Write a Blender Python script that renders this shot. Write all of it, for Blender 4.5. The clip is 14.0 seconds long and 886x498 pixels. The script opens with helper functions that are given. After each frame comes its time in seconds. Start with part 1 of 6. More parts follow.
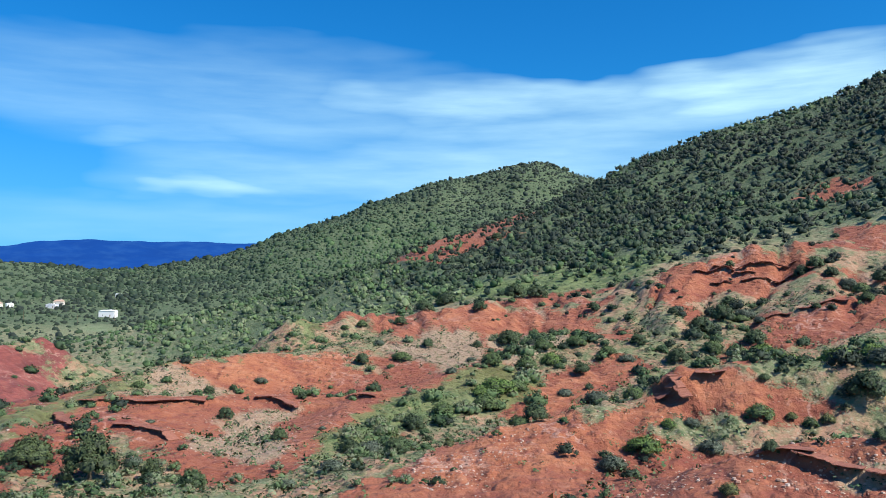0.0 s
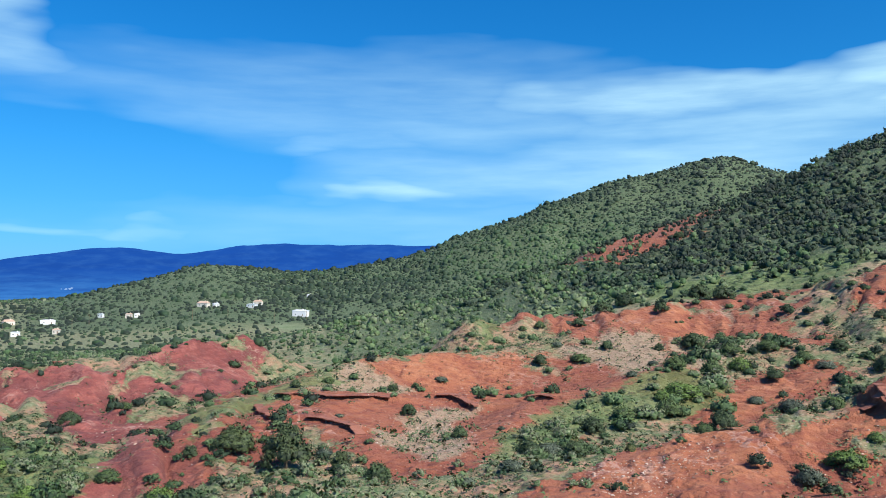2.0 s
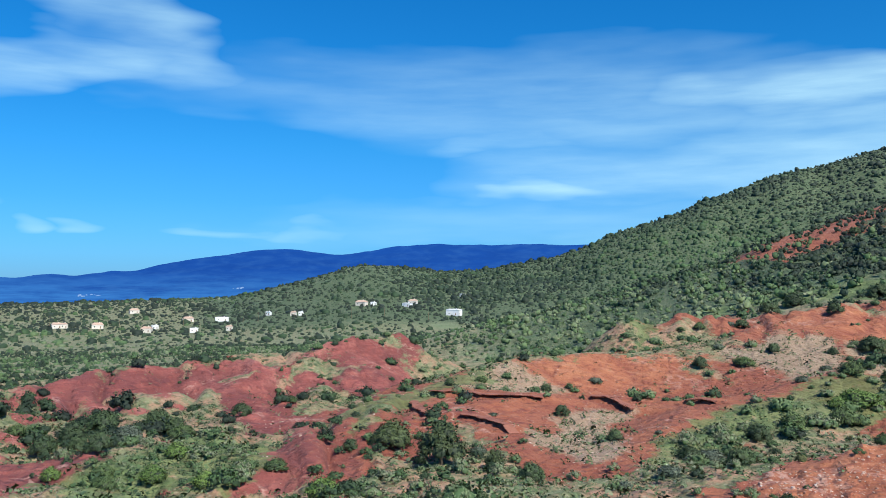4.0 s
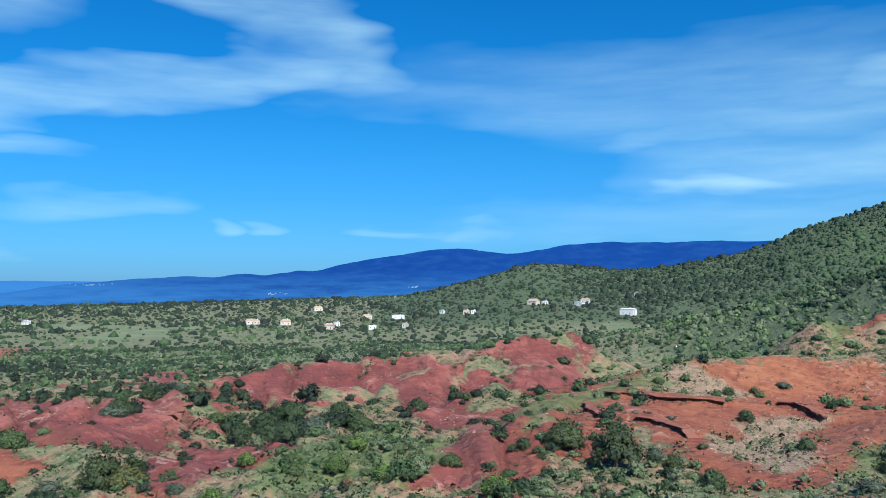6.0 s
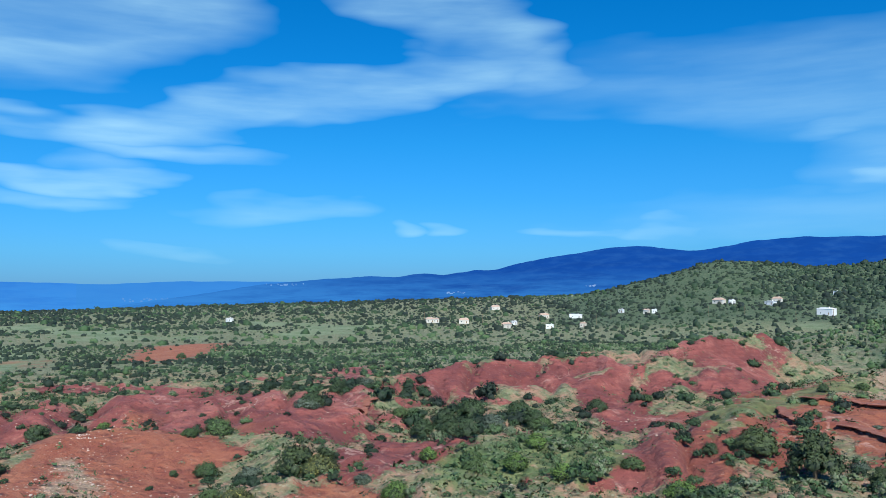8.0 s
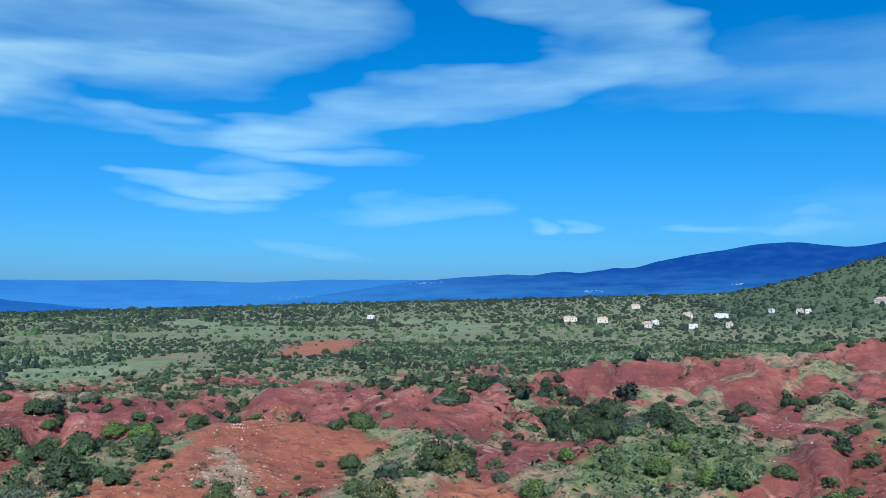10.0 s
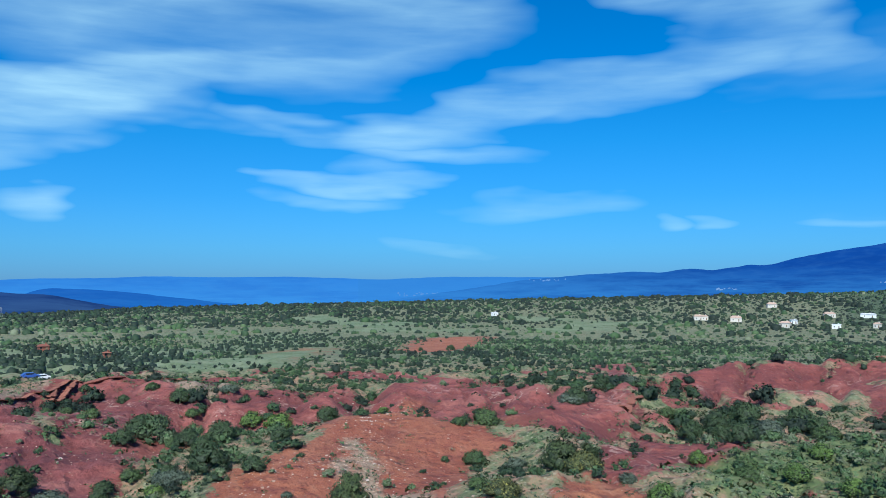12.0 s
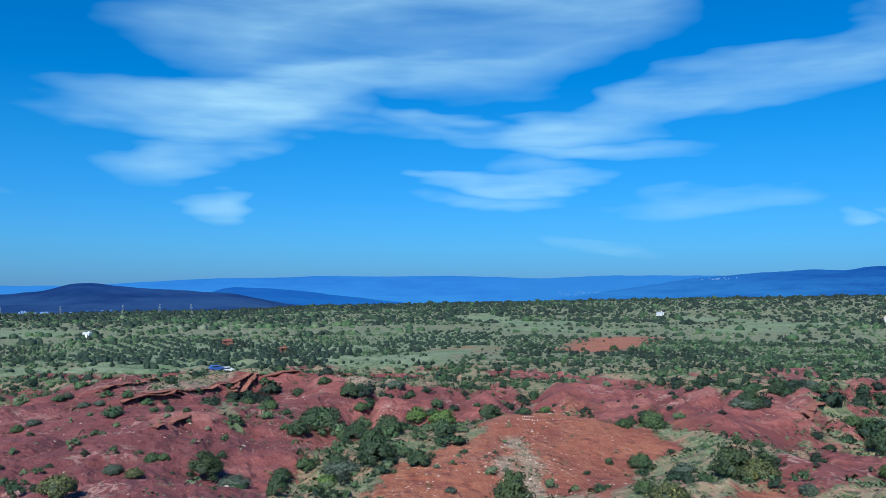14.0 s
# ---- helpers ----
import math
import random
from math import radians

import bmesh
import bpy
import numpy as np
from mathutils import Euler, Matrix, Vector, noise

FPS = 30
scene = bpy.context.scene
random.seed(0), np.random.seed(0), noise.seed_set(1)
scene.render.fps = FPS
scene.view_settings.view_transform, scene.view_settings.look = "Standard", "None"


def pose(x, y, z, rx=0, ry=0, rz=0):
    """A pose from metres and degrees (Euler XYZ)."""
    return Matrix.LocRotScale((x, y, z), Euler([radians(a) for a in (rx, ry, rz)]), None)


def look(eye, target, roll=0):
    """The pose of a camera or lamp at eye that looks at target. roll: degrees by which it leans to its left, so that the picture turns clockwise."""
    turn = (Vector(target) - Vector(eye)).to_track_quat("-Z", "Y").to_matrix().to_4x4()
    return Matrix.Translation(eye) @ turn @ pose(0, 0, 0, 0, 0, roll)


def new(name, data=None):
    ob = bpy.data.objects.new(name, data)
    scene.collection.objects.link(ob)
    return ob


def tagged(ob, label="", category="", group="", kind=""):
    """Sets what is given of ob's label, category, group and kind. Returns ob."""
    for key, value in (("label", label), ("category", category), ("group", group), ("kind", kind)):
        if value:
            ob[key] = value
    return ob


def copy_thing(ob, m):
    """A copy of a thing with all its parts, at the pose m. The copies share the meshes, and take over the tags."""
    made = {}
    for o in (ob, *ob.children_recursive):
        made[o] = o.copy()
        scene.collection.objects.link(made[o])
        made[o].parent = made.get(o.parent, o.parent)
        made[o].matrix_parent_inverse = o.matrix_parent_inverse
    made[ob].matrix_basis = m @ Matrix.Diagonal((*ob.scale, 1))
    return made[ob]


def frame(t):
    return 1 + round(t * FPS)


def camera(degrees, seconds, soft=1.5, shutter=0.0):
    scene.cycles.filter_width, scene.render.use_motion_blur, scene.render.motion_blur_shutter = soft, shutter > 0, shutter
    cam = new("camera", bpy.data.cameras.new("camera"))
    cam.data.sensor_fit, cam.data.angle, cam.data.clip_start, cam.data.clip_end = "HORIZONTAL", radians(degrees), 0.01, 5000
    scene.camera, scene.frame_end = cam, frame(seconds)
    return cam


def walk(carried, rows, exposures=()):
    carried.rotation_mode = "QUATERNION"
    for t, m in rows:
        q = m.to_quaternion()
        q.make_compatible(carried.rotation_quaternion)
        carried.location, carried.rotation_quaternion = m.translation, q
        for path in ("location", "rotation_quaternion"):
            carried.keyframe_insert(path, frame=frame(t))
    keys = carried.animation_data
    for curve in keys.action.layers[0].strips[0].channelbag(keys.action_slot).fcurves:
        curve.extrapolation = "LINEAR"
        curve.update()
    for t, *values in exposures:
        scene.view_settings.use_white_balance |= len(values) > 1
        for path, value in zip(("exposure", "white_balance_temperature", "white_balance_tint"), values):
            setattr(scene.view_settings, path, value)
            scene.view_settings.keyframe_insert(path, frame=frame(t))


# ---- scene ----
# The camera stands on a knoll and pans to its left.
EYE = 20.0
cam = camera(57.34, 14.0, soft=0.5)
ROWS = [  # seconds, yaw to the left, pitch up, lean to the right
    (0.0, -0.00, 2.85, 0.02),
    (0.5, 3.47, 2.87, -0.00),
    (1.0, 6.83, 2.88, 0.03),
    (1.5, 9.81, 2.90, -0.02),
    (2.0, 12.47, 2.93, -0.01),
    (4.5, 26.09, 2.86, -0.05),
    (5.0, 29.01, 2.84, -0.02),
    (5.5, 31.73, 2.83, -0.04),
    (6.0, 35.25, 2.79, -0.08),
    (6.5, 39.05, 2.79, 0.03),
    (7.0, 42.11, 2.76, 0.07),
    (7.5, 44.82, 2.74, 0.05),
    (8.0, 47.68, 2.72, 0.11),
    (10.5, 59.53, 2.55, 0.03),
    (11.0, 61.74, 2.48, 0.02),
    (11.5, 63.83, 2.44, -0.01),
    (12.0, 66.04, 2.41, -0.06),
    (12.5, 68.11, 2.39, -0.04),
    (13.0, 70.80, 2.39, 0.03),
    (13.5, 73.73, 2.37, -0.07),
    (14.0, 77.37, 2.33, 0.02),
]
walk(cam, [(t, pose(0, 0, EYE, 90 + pitch, lean, yaw)) for t, yaw, pitch, lean in ROWS],
     [(0.0, 0.44, 6500, 10), (2.2, 0.39, 6500, 10), (5.0, 0.27, 6300, 9), (8.0, 0.14, 6000, 7), (11.0, 0.09, 5800, 6), (14.0, 0.03, 5700, 6)])

# ---- light ----
SUN_AZ, SUN_EL = 122.0, 47.0      # bearing to the right of the first view and height, degrees
sun = new("sun", bpy.data.lights.new("sun", "SUN"))
sun.data.energy, sun.data.angle, sun.data.color = 5.0, radians(0.6), (1.0, 0.95, 0.87)
sun.matrix_basis = look((math.sin(radians(SUN_AZ)) * 900, math.cos(radians(SUN_AZ)) * 900, 900 * math.tan(radians(SUN_EL))), (0, 0, 0))


class Nodes:
    """A short way to lay out shader nodes."""

    def __init__(self, tree):
        self.tree = tree
        tree.nodes.clear()

    def add(self, kind, **inputs):
        n = self.tree.nodes.new(kind)
        self.feed(n, inputs)
        return n

    def feed(self, n, inputs):
        for key, value in inputs.items():
            socket = n.inputs[int(key[1:]) if key[0] == "i" and key[1:].isdigit() else key.replace("_", " ")]
            if isinstance(value, bpy.types.NodeSocket):
                self.tree.links.new(value, socket)
            else:
                socket.default_value = value

    def math(self, op, a, b=0.0, clamp=False):
        n = self.tree.nodes.new("ShaderNodeMath")
        n.operation, n.use_clamp = op, clamp
        self.feed(n, {"i0": a, "i1": b})
        return n.outputs[0]

    def mix(self, fac, a, b, blend="MIX"):
        n = self.tree.nodes.new("ShaderNodeMix")
        n.data_type, n.blend_type = "RGBA", blend
        a, b = [(*c, 1) if isinstance(c, tuple) and len(c) == 3 else c for c in (a, b)]
        self.feed(n, {"i0": fac, "i6": a, "i7": b})
        return n.outputs[2]

    def ramp(self, fac, *stops):
        n = self.tree.nodes.new("ShaderNodeValToRGB")
        self.feed(n, {"i0": fac})
        while len(n.color_ramp.elements) < len(stops):
            n.color_ramp.elements.new(0.5)
        for e, (p, c) in zip(n.color_ramp.elements, stops):
            e.position, e.color = p, ((c, c, c, 1) if isinstance(c, float) else (*c, 1))
        return n.outputs[0]

    def noise(self, vector, scale, detail=4.0, rough=0.55, stretch=None, shift=(0, 0, 0)):
        if stretch:
            vector = self.add("ShaderNodeMapping", Vector=vector, Scale=stretch, Location=shift).outputs[0]
        return self.add("ShaderNodeTexNoise", Vector=vector, Scale=scale, Detail=detail, Roughness=rough).outputs[0]


world = bpy.data.worlds.new("sky")
scene.world = world
world.use_nodes = True
N = Nodes(world.node_tree)
sky = N.add("ShaderNodeTexSky")
sky.sky_type, sky.sun_disc, sky.sun_elevation, sky.sun_rotation = "NISHITA", False, radians(SUN_EL), radians(SUN_AZ)
sky.altitude, sky.air_density, sky.dust_density, sky.ozone_density = 200, 1.0, 0.6, 1.5
way = N.add("ShaderNodeTexCoord").outputs["Generated"]
# slow drifts bend the clouds' edges into wisps
drift = N.noise(way, 4.0, 3.0, 0.5, (1.0, 1.0, 3.0))
drift_high = N.noise(way, 4.0, 3.0, 0.5, (1.0, 1.0, 5.0), (3, 7, 1))
wisp = N.noise(way, 5.0, 6.0, 0.55, (1.0, 1.0, 8.0), (1, 4, 2))
vx, vy, vz = N.add("ShaderNodeSeparateXYZ", i0=way).outputs
az = N.math("ADD", N.math("MULTIPLY", N.math("ARCTAN2", vx, vy), 57.2958), N.math("MULTIPLY", N.math("SUBTRACT", drift, 0.5), 26.0))
flat = N.math("SQRT", N.math("ADD", N.math("MULTIPLY", vx, vx), N.math("MULTIPLY", vy, vy)))
el_true = N.math("MULTIPLY", N.math("ARCTAN2", vz, flat), 57.2958)
el = N.math("ADD", el_true, N.math("MULTIPLY", N.math("SUBTRACT", drift_high, 0.5), 5.5))
tint = N.ramp(N.math("DIVIDE", el_true, 40.0, clamp=True), (0.0, (0.15, 0.51, 1.22)), (0.06, (0.155, 0.60, 1.22)), (0.25, (0.09, 0.68, 1.22)), (0.5, (0.06, 0.68, 1.25)), (1.0, (0.03, 0.45, 1.15)))
air = N.mix(1.0, sky.outputs[0], tint, "MULTIPLY")


def cloud(az0, el0, wide, high, dense=1.0, slant=0.0, edge=0.95):
    """How dense a lens-shaped cloud is: bearing, height, half width and half height in degrees, slant in degrees of height per degree."""
    da = N.math("SUBTRACT", az, az0)
    de = N.math("SUBTRACT", N.math("SUBTRACT", el, el0), N.math("MULTIPLY", da, slant))
    q = N.math("ADD", N.math("POWER", N.math("ABSOLUTE", N.math("DIVIDE", da, wide)), 2.0), N.math("POWER", N.math("ABSOLUTE", N.math("DIVIDE", de, high)), 2.0))
    return N.math("MULTIPLY", N.math("DIVIDE", N.math("SUBTRACT", 1.0 + edge, q), 2 * edge, clamp=True), dense)


cover = 0.0
for c in [
    # the bank over the hills and its veil
    (20, 13.3, 9.5, 1.6, 1.0, 0.03), (4, 13.0, 10.0, 1.7, 0.72, -0.06), (12, 11.3, 16.0, 1.8, 0.6, 0.05), (-12, 12.4, 20.0, 3.4, 0.36, -0.08),
    (4, 8.4, 22.0, 2.2, 0.6, 0.03), (-14.5, 7.0, 5.5, 0.8, 0.75, -0.02), (-18, 10.0, 6.0, 0.8, 0.4), (-34, 13.4, 13.0, 1.6, 0.22, -0.06), (-8, 4.5, 24.0, 1.6, 0.25),
    # the hooked cloud and its long tail
    (-48, 19.3, 7.5, 2.6, 0.52, -0.38), (-50, 14.2, 9.5, 1.5, 0.52, 0.16), (-42, 15.0, 4.0, 1.8, 0.45, 0.1), (-60, 12.2, 7.0, 1.0, 0.55, 0.14),
    (-69, 11.0, 7.5, 1.1, 0.66, 0.06), (-67, 9.6, 7.0, 0.8, 0.6, -0.06), (-74, 7.0, 6.5, 0.65, 0.66, 0.02), (-74, 5.7, 4.5, 0.6, 0.45), (-72, 8.2, 3.0, 0.9, 0.4),
]:
    cover = N.math("MAXIMUM", cover, cloud(*c))
for c in [
    # the great lens, open in the middle, and its arms
    (-80, 17.2, 15.0, 3.6, 0.72, 0.02), (-79, 16.8, 9.0, 1.5, -0.46, 0.03), (-91, 12.0, 11.0, 1.3, 0.62, -0.03), (-96, 8.9, 6.0, 1.2, 0.6, 0.16), (-85, 13.0, 6.0, 1.6, 0.3, 0.1),
    (-95.5, 5.2, 3.0, 0.8, 0.55), (-58.5, 5.7, 5.0, 0.7, 0.32), (-51.9, 4.3, 1.5, 0.4, 0.36), (-48.1, 4.3, 1.5, 0.4, 0.3), (-39, 4.2, 2.0, 0.4, 0.26), (-34.5, 4.2, 1.8, 0.35, 0.26), (-64.5, 3.1, 2.6, 0.4, 0.22), (-108, 4.2, 2.0, 0.8, 0.35),
]:
    cover = N.math("ADD", cover, cloud(*c))
cover = N.math("MULTIPLY", cover, N.math("ADD", 0.0, N.math("MULTIPLY", wisp, 1.45)), clamp=True)
haze = N.ramp(N.math("DIVIDE", el_true, 20.0, clamp=True), (0.0, 0.2), (0.1, 0.13), (0.3, 0.05), (0.7, 0.0))
whole = N.mix(N.math("MAXIMUM", cover, 0.0), N.mix(haze, air, (4.6, 7.4, 9.4)), (5.6, 8.7, 9.8))
back = N.add("ShaderNodeBackground", Color=whole, Strength=0.0935)
N.tree.links.new(back.outputs[0], N.add("ShaderNodeOutputWorld").inputs[0])

# ---- terrain ----
def lattice(ix, iy, seed):
    h = (ix * 374761393 + iy * 668265263 + seed * 974634777) & 0xFFFFFFFF
    h = ((h ^ (h >> 13)) * 1274126177) & 0xFFFFFFFF
    h = h ^ (h >> 16)
    return (h & 0xFFFF) / 65535.0


def rough(x, y, size, seed=0):
    """Smooth noise from -1 to 1 with bumps of that size, in metres."""
    x, y = np.asarray(x, float) / size, np.asarray(y, float) / size
    ix, iy = np.floor(x).astype(np.int64), np.floor(y).astype(np.int64)
    fx, fy = x - ix, y - iy
    fx, fy = fx * fx * fx * (fx * (6 * fx - 15) + 10), fy * fy * fy * (fy * (6 * fy - 15) + 10)
    a, b = lattice(ix, iy, seed), lattice(ix + 1, iy, seed)
    c, d = lattice(ix, iy + 1, seed), lattice(ix + 1, iy + 1, seed)
    return 2 * (a + (b - a) * fx + (c - a) * fy + (a - b - c + d) * fx * fy) - 1


def folds(x, y, size, seed=0, octaves=4, gain=0.5):
    z, amp = 0.0, 1.0
    for k in range(octaves):
        z = z + amp * rough(x * 0.96 + y * 0.28, y * 0.96 - x * 0.28, size / 2 ** k, seed + k)
        amp *= gain
    return z


def gullies(x, y, size, seed=0, octaves=3):
    """Sharp crests between rounded gullies, 0 to 1."""
    z, amp = 0.0, 0.6
    for k in range(octaves):
        z = z + amp * (1 - np.abs(rough(x, y, size / 2.1 ** k, seed + k))) ** 2
        amp *= 0.45
    return z


def step(a, b, v):
    v = np.clip((v - a) / (b - a), 0, 1)
    return v * v * (3 - 2 * v)


def along(x, y, line):
    """Distance from a line of (x, y, height) points, and the height there."""
    best, high = np.full(np.shape(x), 1e9), np.zeros(np.shape(x))
    for (ax, ay, az), (bx, by, bz) in zip(line[:-1], line[1:]):
        dx, dy = bx - ax, by - ay
        s = np.clip(((x - ax) * dx + (y - ay) * dy) / (dx * dx + dy * dy + 1e-9), 0, 1)
        d = np.hypot(x - ax - s * dx, y - ay - s * dy)
        near = d < best
        best, high = np.where(near, d, best), np.where(near, az + s * (bz - az), high)
    return best, high


def polar(bearing, far, z=0.0):
    a = math.radians(bearing)
    return far * math.sin(a), far * math.cos(a), z


BEARINGS = np.arange(-180.0, 180.5, 0.5)


def round_the_eye(az, *pairs):
    """A smooth value by bearing, from (bearing, value) pairs."""
    v = np.interp(BEARINGS, [p[0] for p in pairs], [p[1] for p in pairs])
    for _ in range(2):
        v = np.convolve(np.pad(v, 1, "edge"), (0.25, 0.5, 0.25), "valid")
    return np.interp(az, BEARINGS, v)


def base_height(x, y):
    """The plain, the hills and the knoll, without the badlands."""
    x, y = np.asarray(x, float), np.asarray(y, float)
    far, az = np.hypot(x, y), np.degrees(np.arctan2(x, y))
    plain_far = [0, 8, 20, 40, 62, 80, 100, 150, 250, 400, 600, 760, 1000, 1300, 1700, 2600, 5000]
    plain_z = [18.3, 17.5, 11.5, 6.5, 4.0, 2.8, 2.0, 0.8, -5, -13, -18, -18, -18, -20, -60, -110, -210]
    z = np.interp(far, plain_far, plain_z)
    # the wooded hill on the right
    crest = round_the_eye(az, (-60, 300), (-40, 300), (-16, 330), (-8, 365), (0, 390), (5.2, 410), (10.6, 440), (28.7, 460), (40, 470), (70, 430), (110, 300))
    top = round_the_eye(az, (-60, -5.6), (-40, -5.2), (-25, -3.6), (-16, -1.6), (-10, 0.2), (-4, 1.9), (-1.8, 3.1), (1.8, 4.1), (5.3, 5.3), (8.5, 6.5), (11.0, 7.36), (11.7, 7.96), (13.7, 8.90), (15.2, 9.30), (16.7, 9.87), (18.9, 10.68), (21.0, 11.01), (23.5, 11.55), (25.1, 11.93), (26.8, 12.46), (27.8, 12.94), (29.0, 13.41), (40, 16.5), (70, 12), (110, 2), (140, -3))
    foot = round_the_eye(az, (-60, 150), (-40, 160), (-14, 160), (-6, 110), (0, 90), (20, 85), (29, 80), (60, 60))
    zc = np.maximum(EYE + crest * np.tan(np.radians(top)) - np.interp(crest, plain_far, plain_z), 0)
    k = np.clip((far - foot) / (crest - foot), 0, 1)
    rise = zc * (0.45 * k + 0.55 * k * k * (1.8 - 0.8 * k))
    fall = np.where(far > crest, np.maximum(0, 1 - (far - crest) / 420.0) ** 1.5, 1.0)
    z = z + rise * fall * (1 + 0.06 * folds(x, y, 90, 11) * step(0.05, 0.3, k) * (1 - step(0.8, 1.0, k)))
    # the green hill behind it and its long foot
    crest = round_the_eye(az, (-40, 1100), (-26.5, 1230), (-13, 1300), (2.6, 1460), (7.2, 1500), (40, 1600))
    top = round_the_eye(az, (-46, -4), (-38, -2.0), (-35, -1.0), (-33, -0.4), (-31.5, 0.05), (-29.6, 0.8), (-27, 1.03), (-23.4, 0.82), (-20.4, 1.12), (-15.5, 2.2), (-13.5, 2.87), (-11.2, 3.95), (-8.9, 4.61), (-6.5, 5.35), (-5.4, 6.08), (-3.4, 6.53), (-2.0, 7.13), (-0.6, 7.61), (0.6, 7.81), (2.2, 8.00), (3.5, 8.39), (4.9, 8.73), (6.3, 8.99), (7.4, 8.96), (8.0, 8.64), (8.8, 8.27), (9.8, 7.97), (11.0, 7.63), (13, 6.6), (20, 5), (40, 2), (60, -4))
    zc = np.maximum(EYE + crest * np.tan(np.radians(top)) - np.interp(crest, plain_far, plain_z), 0)
    k = np.clip((far - 640) / (crest - 640), 0, 1)
    rise = zc * (0.12 * k + 0.88 * k * k * (1.5 - 0.5 * k)) * np.where(far > crest, np.maximum(0, 1 - (far - crest) / 700.0), 1.0)
    z = z + rise * (1 + 0.10 * folds(x, y, 170, 5) * step(0.05, 0.3, k) * (1 - step(0.75, 1.0, k)))
    # the edge of the plain
    edge = round_the_eye(az, (-120, -22), (-103, -26), (-92, -24), (-87, -18), (-73, -12), (-55, -3), (-43, 4), (-38, 8), (-30, 0), (-22, -12), (-14, -20))
    z = z + (edge + 20) * np.exp(-((far - 1270) / 330) ** 2)
    return z + 1.6 * folds(x, y, 140, 21) * step(200, 420, far) * (1 - step(900, 1300, far)) * step(-10, -25, az)


RIDGES = []


def ridge(width, *line, sharp=1.5):
    """A ridge or a gully of the badlands: half width, then bearing, distance and height of points along it."""
    pts = []
    for bearing, far, z in line:
        x, y, _ = polar(bearing, far)
        pts.append((x, y, z - float(base_height(x, y))))
    RIDGES.append((width, sharp, pts))


ridge(13.3, (-24.3, 112, 5.7), (-22.0, 124, 7.6), (-17.5, 138, 9.0), (-12.3, 143, 9.4), (-8.5, 147, 9.6), (-4.5, 152, 10.8), (-1.0, 165, 14.0))  # central rim
ridge(9.4, (-25.0, 100, 5.5), (-22.0, 106, 5.6), (-17.4, 112, 5.4), (-12.6, 116, 4.9), (-8.8, 118, 4.9))  # central terrace
ridge(7, (-25.0, 100, 5.5), (-22.3, 96, 5.3), (-18.8, 90, 4.9), (-18.1, 84, 4.2))  # central low spur
ridge(7, (-15.5, 76, 3.0), (-11.1, 84, 3.7), (-8.8, 90, 4.2), (-5.3, 112, 5.5), (-0.2, 115, 5.1))  # gully before the rim
ridge(12.5, (-10.6, 168, 14.3), (-6.5, 175, 14.7), (-3.3, 178, 15.1), (0.6, 180, 15.6), (3.8, 185, 17.1), (7.0, 182, 16.5), (10.5, 176, 16.1), (14.3, 178, 20.3))  # middle scarp
ridge(10.9, (14.7, 178, 22.7), (18.0, 185, 26.4), (20.9, 190, 28.9), (23.9, 190, 28.7), (26.5, 180, 24.7))  # scarp behind
ridge(7.8, (-2.5, 112, 6.3), (3.8, 128, 8.7), (8.5, 142, 11.5), (12.0, 138, 10.9), (15.4, 140, 11.8))  # green gully
ridge(10.1, (-8.8, 68, 3.9), (-1.0, 73, 5.5), (7.7, 79, 8.0), (13.5, 82, 9.7), (16.1, 84, 12.0), (19.7, 85, 12.4), (23.8, 86, 12.6), (28.3, 87, 13.2))  # slope of the near ridge
ridge(7, (20.6, 60, 8.9), (23.7, 61, 9.7), (26.3, 62, 10.3), (30.6, 62, 11.6))  # near right mound
ridge(10.1, (-32.7, 160, 7.5), (-30.0, 172, 9.5), (-28.4, 176, 9.7), (-26.4, 184, 10.3))  # red knoll
ridge(7, (-28.4, 160, 5.8), (-31.5, 138, 3.1))  # knoll foot spur
ridge(9.4, (-51.0, 140, 4.5), (-46.5, 152, 5.7), (-42.0, 156, 6.0), (-37.8, 160, 6.5), (-35.5, 168, 7.5))  # pink ridge
ridge(7, (-34.7, 158, 6.1), (-37.8, 138, 3.2), (-42.4, 134, 3.1))  # pink spur
ridge(7.8, (-59.2, 96, 4.1), (-56.2, 110, 4.3), (-54.0, 118, 4.5), (-52.4, 122, 4.2))  # west spur
ridge(6.2, (-53.6, 88, 2.5), (-50.3, 93, 2.8), (-46.4, 94, 2.5))  # stone table
ridge(9.4, (-34.7, 70, 2.4), (-31.5, 82, 3.8), (-28.4, 92, 4.9), (-25.2, 108, 6.0))  # left nose
ridge(6.2, (-83.0, 67, 2.1), (-81.1, 75, 2.4), (-78.3, 79, 2.8))  # mound left lobe
ridge(10.1, (-87.0, 134, 1.8), (-83.1, 132, 1.8), (-79.5, 132, 1.5), (-75.6, 138, 1.8), (-71.6, 138, 1.9), (-66.5, 140, 2.4), (-62.0, 137, 2.5), (-58.1, 136, 2.9), (-54.3, 130, 3.0))  # back scarp
ridge(5.5, (-67.0, 66, 2.3), (-63.0, 70, 3.3), (-59.1, 70, 3.3), (-56.0, 67, 2.8))  # orange bottom mound
ridge(7, (-93.0, 86, 3.4), (-90.4, 93, 3.8), (-87.7, 92, 3.4))  # dome
ridge(7.8, (-105.8, 88, 4.5), (-102.0, 90, 4.2), (-97.6, 91, 4.0), (-94.8, 98, 4.4))  # domes left
ridge(7.8, (-99.4, 140, 3.8), (-94.9, 144, 3.8), (-91.5, 148, 3.8), (-87.8, 148, 3.8), (-84.6, 143, 3.0))  # slab ridge far
